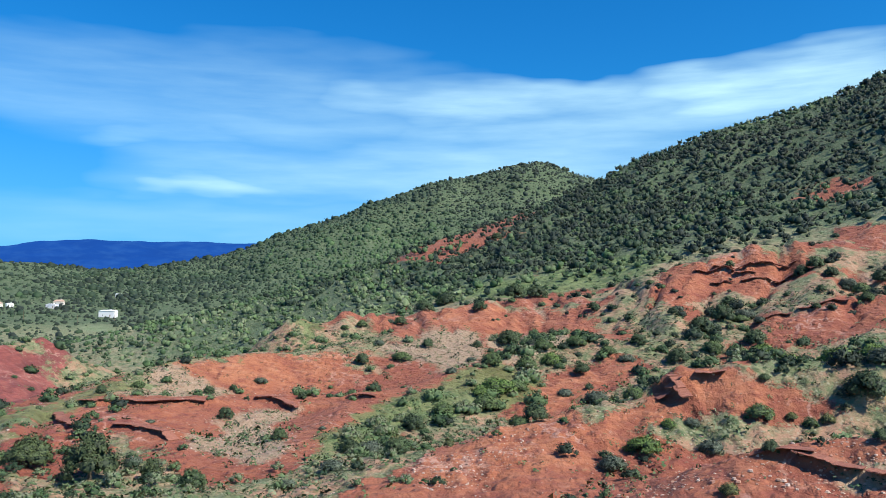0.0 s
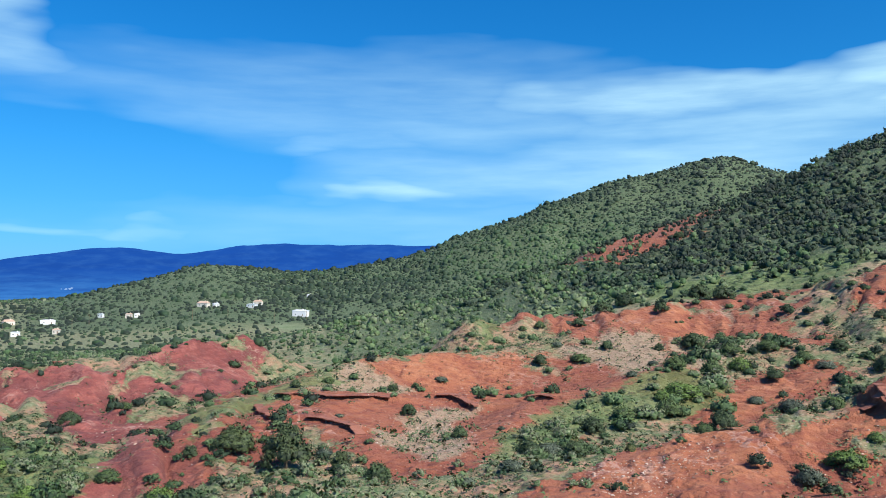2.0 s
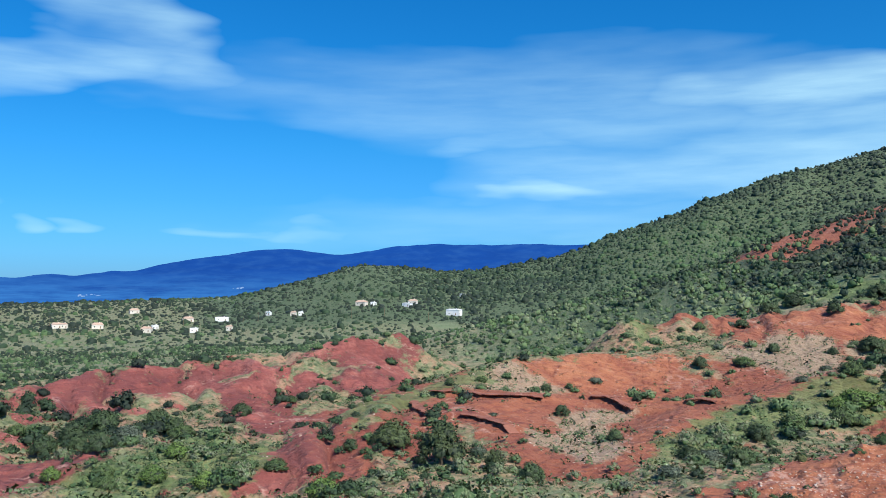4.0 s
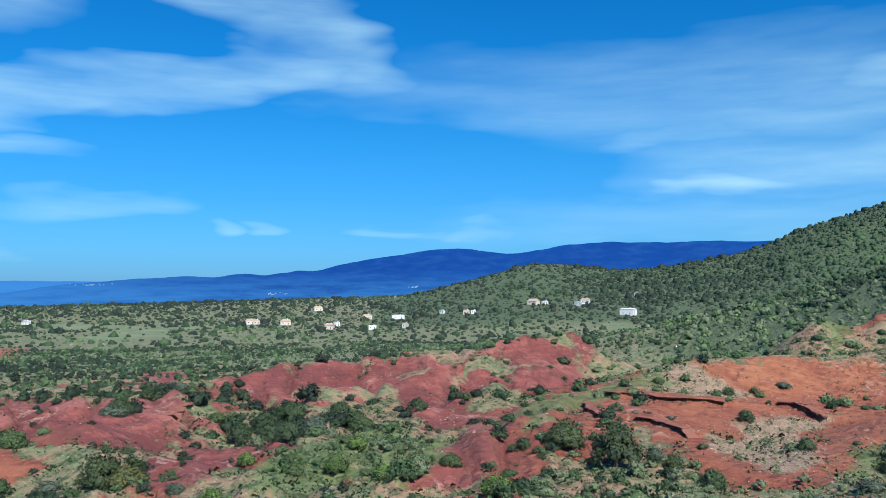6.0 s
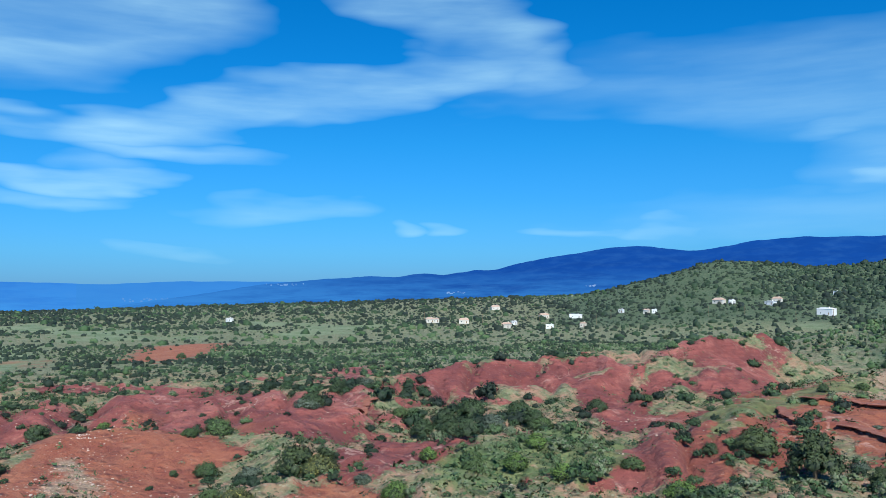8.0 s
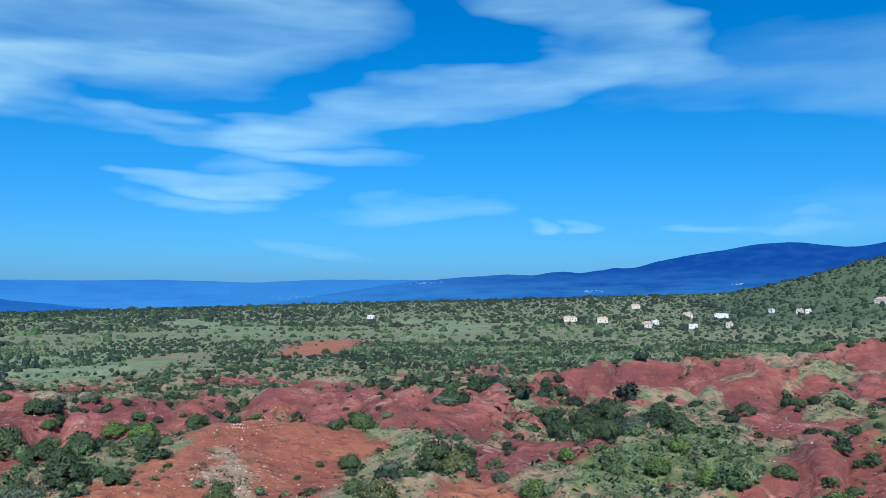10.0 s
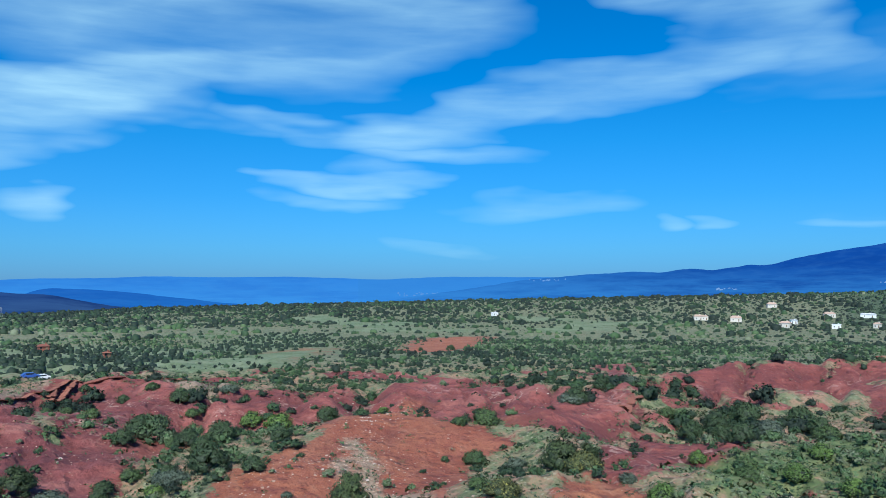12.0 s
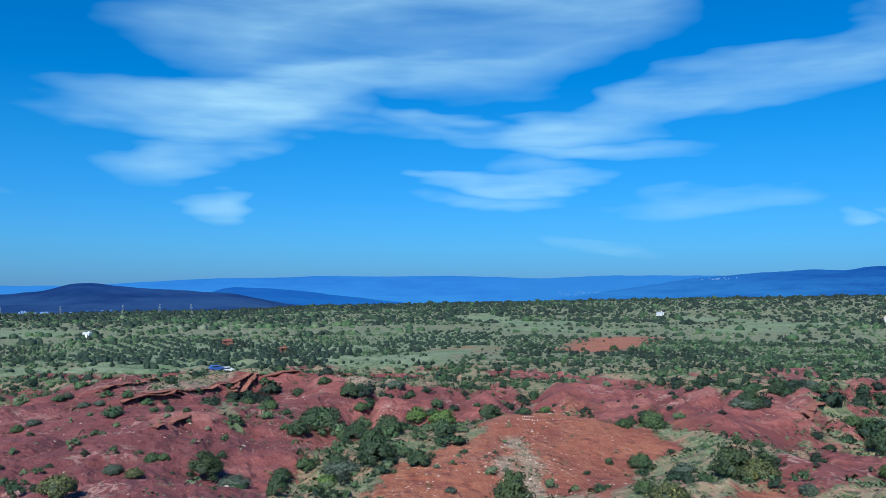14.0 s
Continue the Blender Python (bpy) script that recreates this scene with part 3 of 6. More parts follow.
RED.outline((-92.6, 146.3), (-87.8, 148.6), (-83.8, 138.8), (-79.2, 136.2), (-74.4, 136.8), (-70.6, 126.7), (-65.9, 163), (-62.7, 150.5), (-59.1, 140.7), (-56.0, 128.7), (-52.3, 116.6), (-53.4, 100.9), (-57.2, 89.41), (-61.1, 93.56), (-65.5, 101.2), (-69.0, 105.5), (-73.6, 123.2), (-77.4, 134.9), (-83.8, 132), (-87.1, 108.5), (-92.6, 101.5))
RED.outline((-82.5, 71.83), (-79.1, 82.94), (-75.9, 86.66), (-72.9, 112.3), (-70.6, 109.9), (-68.0, 111.2), (-65.9, 93.12), (-61.5, 87.75), (-63.3, 82.43), (-65.5, 75.99), (-66.8, 70.6), (-72.8, 57.34))
RED.outline((-59.7, 62.3), (-58.0, 66.95), (-55.2, 69.29), (-52.8, 68.75), (-51.7, 63.48))
RED.outline((-54.6, 82.56), (-51.7, 100.9), (-45.9, 89.55), (-47.2, 84.52), (-51.0, 70.49), (-52.5, 70.05), (-55.0, 76.35))
RED.outline((-49.0, 132.4), (-47.1, 145.6), (-42.8, 154.1), (-38.6, 156), (-33.2, 168.7), (-33.2, 162.2), (-35.4, 144.1), (-38.0, 135.5), (-42.1, 131.4))
RED.outline((-69.6, 405.1), (-67.5, 546.1), (-62.9, 589.6), (-62.5, 550.4), (-64.3, 414.7), (-67.5, 342.6))
RED.outline((-79.1, 379.3), (-76.7, 425.2), (-73.9, 416.6), (-75.7, 329.5), (-78.5, 289.8))
RED.outline((-92.0, 98.36), (-88.3, 98.82), (-87.5, 95.78), (-89.2, 83.73), (-91.9, 84.52))
RED.outline((-56.0, 245.9), (-53.2, 273.4), (-50.9, 141.8), (-52.5, 138.1), (-55.2, 214))
RED.outline((-109.4, 134.3), (-105.9, 136.8), (-102.7, 166.4), (-98.7, 131.2), (-90.8, 150.5), (-87.4, 152.4), (-88.3, 143.2), (-91.3, 141.2), (-92.8, 97.9), (-88.5, 100.4), (-86.0, 107.5), (-86.2, 89.83), (-87.7, 82.04), (-91.1, 57.34), (-109.3, 61.91))
RED.outline((-88.5, 142.3), (-83.1, 153), (-82.0, 181.2), (-83.7, 132.2), (-86.2, 128.7))
RED.outline((-85.6, 117.2), (-81.1, 129.7), (-80.5, 122.2), (-83.7, 96.08), (-86.2, 101.3))
RED.outline((-88.1, 97.75), (-86.2, 107.9), (-82.3, 119.8), (-79.9, 115.9), (-80.7, 91.1), (-85.4, 89.69), (-88.1, 88.58))
RED.outline((-33.1, 111.1), (-30.9, 93.71), (-28.1, 141.7), (-25.5, 122.4), (-23.6, 120.3), (-21.3, 133), (-19.0, 131.8), (-15.8, 137.5), (-11.8, 143), (-9.1, 143), (-7.9, 143), (-6.9, 143), (-5.5, 132.6), (-0.1, 116.1), (-0.1, 110.8), (-3.6, 107.9), (-7.1, 93.85), (-8.7, 85.45), (-10.7, 80.52), (-13.4, 77.43), (-15.0, 66.22), (-18.1, 79.27), (-19.7, 85.31), (-21.3, 90.96), (-24.7, 97.59), (-27.3, 97.59), (-30.9, 83.6), (-32.3, 78.16), (-34.4, 81.02))
RED.outline((-5.7, 141.2), (-1.0, 151.7), (4.6, 158.7), (8.9, 171.6), (10.1, 142.7), (5.8, 128.9), (3.0, 114.8), (-1.0, 113.6), (-4.1, 136.2))
RED.outline((-83.3, 68.54), (-82.1, 74.58), (-80.6, 78.53), (-77.4, 80.89), (-74.7, 87.89), (-71.9, 96.23), (-69.1, 105.7), (-65.6, 94.74), (-65.2, 87.2), (-63.3, 88.44), (-63.7, 78.16), (-65.2, 70.71), (-66.8, 68.86), (-64.9, 63.98))
THICKET = Region()
THICKET.outline((23.9, 173.8), (24.6, 181.6), (26.2, 182.2), (26.5, 172.7), (24.9, 169.2))
THICKET.outline((24.5, 159), (27.1, 167.9), (30.8, 156), (30.8, 149.8), (27.8, 155.3), (25.8, 154.1))
THICKET.outline((-8.8, 73.19), (-7.2, 86.52), (-3.3, 104.9), (0.6, 114.1), (4.6, 125.7), (7.3, 121.3), (5.8, 107.2), (0.6, 102.8), (-1.7, 86.79), (-5.7, 70.05))
THICKET.outline((3.8, 156.3), (7.8, 164.8), (11.6, 145), (12.7, 133.9), (10.8, 131.4), (7.0, 128.3), (4.2, 127.7))
THICKET.outline((12.0, 118.3), (13.5, 131.8), (17.2, 145.6), (20.4, 146.8), (17.2, 129.9), (15.7, 128.1), (14.2, 82.81))
THICKET.outline((16.1, 147), (17.2, 164.5), (19.4, 170), (21.8, 163), (19.7, 144.7))
THICKET.outline((16.8, 131.6), (19.7, 139.8), (24.5, 140.5), (30.7, 127.3), (30.7, 117.7), (27.0, 84.78), (24.1, 85.45), (19.7, 84.91))
THICKET.outline((26.0, 82.81), (27.0, 84.12), (30.7, 92.01), (30.6, 82.94), (27.3, 81.79))
THICKET.outline((-28.4, 90.11), (-26.6, 92.25), (-24.6, 91.39), (-22.3, 96.08), (-21.3, 86.93), (-18.4, 79.64), (-19.8, 65.7), (-28.3, 75.52))
THICKET.outline((-50.3, 108.7), (-45.7, 132.4), (-41.6, 123.4), (-40.9, 109.2), (-44.6, 89.55), (-49.2, 101.8))
THICKET.outline((-45.7, 87.07), (-40.9, 95.98), (-34.7, 88.58), (-35.1, 76.59), (-38.5, 72.73), (-42.0, 76.47), (-46.4, 73.08), (-49.9, 78.65))
THICKET.outline((-33.9, 74.93), (-31.5, 75.28), (-20.5, 73.88), (-18.6, 64.48), (-20.6, 58.25), (-33.9, 63.48))
THICKET.outline((-57.4, 80.14), (-54.6, 81.4), (-52.6, 67.47), (-59.1, 73.42))
THICKET.outline((-87.3, 82.81), (-85.1, 102), (-81.0, 100.7), (-78.1, 100.9), (-75.9, 99.29), (-79.2, 88.02), (-80.2, 77.79), (-83.0, 70.83), (-88.2, 78.28))
THICKET.outline((-80.6, 120.5), (-77.4, 122.6), (-75.5, 118.5), (-77.3, 115.2))
THICKET.outline((-51.7, 102.8), (-49.0, 121.7), (-44.6, 132.8), (-41.0, 120.5), (-41.1, 107.2), (-45.7, 90.25))
THICKET.outline((-85.0, 133.4), (-83.1, 135.8), (-80.7, 135.8), (-79.9, 123.2), (-83.1, 123.2))
THICKET.outline((-82.3, 93.27), (-79.9, 119), (-76.7, 116.3), (-76.7, 84.12), (-79.1, 83.33), (-81.5, 86.25))
THICKET.outline((-92.3, 139.2), (-90.8, 146.1), (-88.5, 136.2), (-91.2, 112.7))
THICKET.outline((-88.8, 65.81), (-86.2, 88.16), (-83.1, 89.83), (-79.1, 83.33), (-80.7, 77.91), (-83.0, 69.29), (-86.2, 58.07))
THICKET.outline((-54.3, 146.6), (-52.4, 146.2), (-48.9, 135.5), (-49.3, 121.3), (-53.3, 114.7))
ORANGE = Region()
ORANGE.outline((-22.4, 182.9), (-17.5, 140.9), (-8.5, 147.7), (-4.5, 139.4), (-8.8, 136.4), (-13.8, 127.7), (-18.2, 110.6), (-22.5, 112.7))
ORANGE.outline((-0.2, 217.8), (4.6, 185.9), (8.2, 173.3), (5.8, 154.1), (1.8, 155.3), (-1.8, 154.6))
ORANGE.outline((14.2, 183.3), (18.0, 184.2), (20.5, 189.1), (23.7, 187.6), (23.6, 183), (18.0, 174.6), (16.9, 168.7))
ORANGE.outline((-3.3, 65.4), (4.6, 100.7), (10.4, 77.19), (15.9, 85.65), (19.7, 83.47), (23.8, 84.25), (26.4, 83.47), (23.1, 80.39), (17.9, 80.01), (10.8, 72.51), (4.6, 62.11))
ORANGE.outline((3.3, 113.9), (8.5, 127.5), (12.0, 133.2), (11.2, 118.3), (7.9, 105.5))
ORANGE.outline((-59.7, 62.3), (-58.0, 66.95), (-55.2, 69.29), (-52.8, 68.75), (-51.7, 63.48))
ORANGE.outline((-70.5, 94.44), (-68.2, 123.5), (-65.9, 93.12), (-65.5, 90.68), (-68.2, 91.25))
ORANGE.outline((-82.3, 71.72), (-80.2, 78.53), (-78.0, 75.75), (-79.1, 68.11))
ORANGE.outline((-24.7, 113.4), (-23.6, 119.4), (-21.3, 133), (-15.8, 136.8), (-9.1, 146.3), (-7.9, 161.7), (-4.0, 139.2), (-7.9, 131), (-12.6, 127.7), (-19.7, 110.4))
ORANGE.outline((-83.5, 68), (-81.0, 76), (-79.0, 80), (-80.0, 72), (-81.0, 66))
ORANGE.outline((-73.1, 94), (-71.1, 117), (-68.3, 105.5), (-66.0, 96.23), (-66.8, 95.18), (-70.7, 91.39))
ORANGE.outline((-69.6, 405.1), (-67.5, 546.1), (-62.9, 589.6), (-62.5, 550.4), (-64.3, 414.7), (-67.5, 342.6))
ORANGE.outline((-79.1, 379.3), (-76.7, 425.2), (-73.9, 416.6), (-75.7, 329.5), (-78.5, 289.8))
PALE = Region()
PALE.outline((-73.6, 84), (-72.2, 86), (-71.0, 80), (-69.6, 73), (-67.0, 71), (-66.0, 68), (-70.5, 68), (-72.4, 76))
PALE.outline((-18.1, 89.83), (-13.8, 110.4), (-10.2, 113.1), (-10.9, 101.6), (-10.3, 84.65), (-13.3, 79.27), (-16.7, 84.38))
PALE.outline((-8.8, 163), (-3.7, 150.3), (0.6, 156.3), (3.4, 155.3), (2.0, 123.6), (-1.8, 139.6), (-5.7, 146.6))
PALE.outline((3.8, 156.3), (7.0, 160.5), (10.8, 138.3), (8.5, 131), (4.6, 124.2), (2.6, 134.7))
PALE.outline((24.0, 60.38), (30.6, 59.63), (30.5, 56.45), (25.6, 57.34))
PALE.outline((21.1, 154.3), (23.2, 164.3), (25.9, 169.5), (26.5, 160.7), (23.8, 149.6))
PALE.outline((-22.0, 133), (-17.8, 133), (-13.8, 128.1), (-17.4, 111.8), (-22.3, 114.8))
PALE.outline((-73.8, 80.77), (-71.9, 82.04), (-71.7, 73.42), (-73.2, 72.28))
PALE.outline((-70.3, 69.29), (-67.2, 69.18), (-65.8, 65.4), (-69.4, 59.44))
PALE.outline((-86.1, 145.6), (-82.7, 147), (-75.9, 174.1), (-76.6, 139.4), (-83.8, 138.3))
PALE.outline((-98.4, 120.7), (-94.9, 179.6), (-90.8, 150.6), (-93.0, 139.2), (-97.3, 120.5))
PALE.outline((-85.4, 145.6), (-82.3, 147.7), (-78.3, 137.7), (-83.1, 132.2))
PALE.outline((-69.9, 70.27), (-67.2, 68.97), (-65.2, 65.5), (-69.1, 59.07))
PALE.outline((-73.1, 84.12), (-71.9, 83.86), (-71.8, 78.77), (-73.1, 79.02))
STONY = Region()
STONY.outline((12.0, 66), (17.0, 72), (20.5, 66), (28.0, 78), (31.0, 70), (31.0, 57), (20.0, 55), (12.0, 57))
STONY.outline((-76.0, 76), (-74.0, 90), (-70.0, 94), (-66.0, 88), (-66.0, 72), (-72.0, 66))
STONY.outline((-75.1, 84.25), (-72.1, 94.59), (-69.0, 104.7), (-65.1, 86.93), (-67.4, 74.93), (-73.6, 71.94))
STONY.outline((-80.2, 77.79), (-75.9, 84.65), (-73.6, 80.39), (-73.9, 59.44), (-80.2, 69.84))
STONY.outline((4.6, 71.94), (10.0, 75.4), (15.3, 78.65), (18.2, 76.11), (16.0, 73.08), (12.3, 68.54), (6.9, 62.89), (3.8, 66.01))
STONY.outline((24.0, 60.38), (30.6, 59.63), (30.5, 56.45), (25.6, 57.34))
STONY.outline((-7.2, 61.91), (-1.0, 74.81), (4.6, 76.59), (8.5, 74.81), (4.6, 63.28))
STONY.outline((3.8, 156.3), (7.0, 160.5), (10.8, 138.3), (8.5, 131), (4.6, 124.2), (2.6, 134.7))
STONY.outline((-77.0, 72.05), (-75.5, 70.05), (-75.1, 59.91), (-77.0, 64.18))
STONY.outline((-73.1, 91.82), (-66.8, 89.83), (-65.2, 71.6), (-70.7, 73.76), (-73.9, 84.91))
GRASS = Region()
GRASS.outline((-10.4, 165.6), (-3.3, 236.5), (2.6, 211.7), (8.6, 201), (14.3, 203.9), (17.3, 226), (12.4, 239.9), (6.6, 230), (0.6, 237.3), (-5.7, 255.8))
GRASS.outline((-14.2, 135.5), (-8.8, 159.7), (-7.3, 172.2), (-11.2, 170.6), (-9.6, 163), (-13.4, 140.1))
GRASS.outline((-4.9, 106.4), (0.6, 122.1), (4.6, 128.1), (6.9, 120.7), (4.6, 108.9), (-1.0, 103.2), (-8.8, 75.28), (-9.6, 83.33))
GRASS.outline((-47.8, 77.67), (-43.5, 78.28), (-43.6, 62.5), (-48.5, 61.05))
GRASS.outline((-45.7, 87.07), (-40.9, 95.98), (-34.7, 88.58), (-35.1, 76.59), (-38.5, 72.73), (-42.0, 76.47), (-46.4, 73.08), (-49.9, 78.65))
GRASS.outline((-25.2, 116.6), (-20.5, 134.4), (-18.2, 134.1), (-22.1, 113.9), (-30.0, 88.16), (-30.7, 99.29))
FIELD = Region()
FIELD.outline((-37.5, 589.6), (-32.4, 695.9), (-24.4, 778.8), (-22.0, 806.1), (-26.0, 752.5), (-32.3, 623.7))
FIELD.outline((-29.8, 787.4), (-22.4, 769.1), (-17.5, 316.9), (-23.8, 719.1), (-29.8, 700.2))
FIELD.outline((-87.9, 338.2), (-79.2, 344.6), (-76.5, 257.8), (-80.3, 217.7), (-87.1, 266.8))
FIELD.outline((-76.9, 856.8), (-74.4, 925.6), (-69.6, 698.1), (-72.9, 619.8), (-75.9, 687.2))
FIELD.outline((-61.5, 892.3), (-57.1, 830.4), (-54.8, 748.9), (-60.3, 719.1))
FIELD.outline((-107.7, 296.3), (-98.1, 251.4), (-92.9, 277.9), (-93.4, 223.2), (-98.1, 212.7), (-107.7, 232.8))
FIELD.outline((-84.7, 281.4), (-80.7, 370.5), (-74.0, 423.1), (-74.8, 356.9), (-80.7, 230), (-84.7, 219.1))
FIELD.outline((-107.8, 897.1), (-104.1, 791.1), (-101.5, 676.6), (-104.1, 622.7), (-107.8, 588.6))
FIELD.outline((-90.3, 468.5), (-86.5, 478.1), (-80.3, 420.6), (-83.8, 404.4), (-90.3, 390.7))
FIELD.outline((-106.0, 636.5), (-99.5, 523.5), (-94.9, 461.2), (-99.5, 468.5), (-105.9, 560.8))
FIELD.outline((-70.6, 812.4), (-65.1, 727), (-61.1, 804.8), (-64.3, 632.6), (-69.0, 646.6))
FIELD.outline((-83.8, 589.6), (-77.4, 595.1), (-72.9, 509.8), (-78.1, 491), (-83.1, 504.2))
FIELD.outline((-73.1, 742), (-69.1, 757.2), (-65.2, 680.8), (-69.1, 632.6))
FIELD.outline((-61.5, 740.8), (-56.5, 759.6), (-53.4, 684), (-58.9, 655.7))
FIELD.outline((-57.0, 886.8), (-53.5, 913.5), (-51.1, 776.4), (-55.7, 699.1))
FIELD.outline((-74.4, 660.9), (-69.6, 732.7), (-65.0, 673.4), (-69.6, 603.6))
GROVE = Region()
GROVE.outline((-104.7, 322.9), (-100.1, 511.4), (-91.6, 511.4), (-83.1, 448.4), (-83.9, 282.2), (-94.1, 218.7))
GROVE.outline((-83.1, 459), (-78.3, 608.7), (-73.6, 608.7), (-74.4, 432.6), (-79.9, 370.5))


def open_field(x, y):
    """Meadows and groves, broken by hedges and copses farther out."""
    return np.maximum(FIELD.weight(x, y) * (1 - 0.9 * step(-0.2, 0.2, folds(x, y, 75, 231, 3)) * step(430, 540, np.hypot(x, y))), 0.8 * GROVE.weight(x, y))


def ground_sheet():
    bearings = np.concatenate([np.arange(-112, 33, 0.19), np.arange(33, 248, 2.5)])
    radii = [3.0]
    while radii[-1] < 4900:
        r = radii[-1]
        radii.append(r + (0.0065 * r if 50 < r < 240 else 0.0125 * r if 50 < r < 1500 else 0.04 * r))
    radii = np.array(radii)
    a, r = np.meshgrid(np.radians(bearings), radii)
    x, y = r * np.sin(a), r * np.cos(a)
    z = height(x, y)
    nr, na = x.shape
    verts = np.concatenate([np.stack([x.ravel(), y.ravel(), z.ravel()], 1), [[0, 0, 18.3]]])
    i = np.arange(nr * na).reshape(nr, na)
    nxt = np.roll(i, -1, 1)
    quads = np.stack([i[:-1], i[1:], nxt[1:], nxt[:-1]], -1).reshape(-1, 4)[:, ::-1]
    fan = np.stack([np.full(na, nr * na), nxt[0], i[0]], 1)
    me = bpy.data.meshes.new("ground")
    me.vertices.add(len(verts))
    me.vertices.foreach_set("co", verts.ravel())
    loops = np.concatenate([quads.ravel(), fan.ravel()])
    me.loops.add(len(loops))
    me.loops.foreach_set("vertex_index", loops.astype(np.int32))
    me.polygons.add(len(quads) + len(fan))
    me.polygons.foreach_set("loop_start", np.concatenate([np.arange(len(quads)) * 4, len(quads) * 4 + np.arange(len(fan)) * 3]).astype(np.int32))
    me.polygons.foreach_set("use_smooth", np.ones(len(quads) + len(fan), bool))
    me.update(calc_edges=True)
    vx, vy = verts[:, 0], verts[:, 1]
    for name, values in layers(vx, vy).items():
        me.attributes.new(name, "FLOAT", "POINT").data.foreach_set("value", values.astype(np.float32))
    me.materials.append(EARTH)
    return tagged(new("ground", me), "red clay badlands and scrub plain under open sky", "ground", kind="structure")


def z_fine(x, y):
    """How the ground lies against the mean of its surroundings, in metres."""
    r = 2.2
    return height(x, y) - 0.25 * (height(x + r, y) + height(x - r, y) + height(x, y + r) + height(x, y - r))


def layers(x, y):
    far, az = np.hypot(x, y), np.degrees(np.arctan2(x, y))
    red = RED.weight(x, y, 0.022)
    red = np.clip(red + (red > 0.02) * (red < 0.98) * 0.3 * folds(x, y, 9, 95, 3) - (0.75 - 0.5 * step(-50, -55, az) * step(155, 145, far)) * step(0.35, 0.8, folds(x, y, 13, 97, 3)) * step(100, 120, far) * (1 - ORANGE.weight(x, y, 0.03)) * (1 - 0.8 * step(-29, -26, az)) * step(300, 250, far), 0, 1)
    red = np.maximum(red, step(0.12, 0.5, folds(x, y, 18, 91, 3)) * step(260, 190, far) * step(40, 60, far) * (1 - GRASS.weight(x, y)))
    washed = gully_zone(az, far) * step(-0.1, -0.3, spurs(x, y, az, far)) * step(-0.5, 0.3, folds(x, y, 12, 211, 3))
    lush = np.maximum(step(150, 330, far) * 0.68, np.maximum(step(-30, -16, az) * step(185, 240, far), step(-46, -38, az) * step(640, 800, far)))
    # mask for painted shade: ground that lies lower than its surroundings
    crease_shade = np.zeros(len(x))
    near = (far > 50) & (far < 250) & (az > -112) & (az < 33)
    crease_shade[near] = step(0.05, -0.25, z_fine(x[near], y[near])) * step(250, 200, far[near])
    return {"crease_shade": crease_shade, "maroon": 0.85 * step(-84, -93, az) * step(150, 110, far), "lush": lush, "red": red, "pale": np.maximum(PALE.weight(x, y), 0.8 * washed), "grass": GRASS.weight(x, y), "field": open_field(x, y), "orange": np.maximum(np.maximum(ORANGE.weight(x, y, 0.03), 0.35 * step(-26, -20, az)), 0.6 * step(-90, -80, az) * step(-58, -64, az) * step(108, 98, far)), "crimson": np.maximum(step(-27, -36, az), step(-21, -24, az) * step(125, 145, far)) * 0.9 * (1 - ORANGE.weight(x, y, 0.03)) * (1 - 0.5 * step(-90, -80, az) * step(-58, -64, az) * step(108, 98, far))}


ground = ground_sheet()

# ---- foliage ----
def foliage(name, dark, light, dry=None):
    mat, n = material(name)
    geo = n.add("ShaderNodeNewGeometry")
    rnd = n.add("ShaderNodeObjectInfo").outputs["Random"]
    leaf = geo.outputs["Random Per Island"]
    c = n.mix(n.math("ADD", n.math("MULTIPLY", leaf, 0.55), n.math("MULTIPLY", rnd, 0.4)), dark, light)
    if dry:
        c = n.mix(n.ramp(leaf, (0.82, 0.0), (0.95, 0.7)), c, dry)
    sprays = n.noise(geo.outputs["Position"], 1.6, 4.0, 0.65)
    c = n.mix(n.ramp(sprays, (0.36, 0.55), (0.56, 0.0)), c, dark)
    finish(n, c, 0.7)
    return mat


LEAVES = {
    "o": foliage("oak_leaves", (0.026, 0.044, 0.014), (0.105, 0.148, 0.044)),
    "d": foliage("dark_leaves", (0.024, 0.047, 0.017), (0.092, 0.148, 0.050)),
    "g": foliage("green_leaves", (0.036, 0.070, 0.020), (0.135, 0.205, 0.060)),
    "b": foliage("bright_leaves", (0.055, 0.108, 0.020), (0.185, 0.290, 0.058)),
    "y": foliage("dry_leaves", (0.050, 0.062, 0.020), (0.190, 0.210, 0.066), (0.400, 0.360, 0.075)),
    "s": foliage("grey_leaves", (0.052, 0.072, 0.046), (0.170, 0.215, 0.145)),
}
# near-black green for crown cores: shade between the leaves put into colour
INNER_SHADE = foliage("inner_shade", (0.014, 0.026, 0.009), (0.036, 0.058, 0.020))


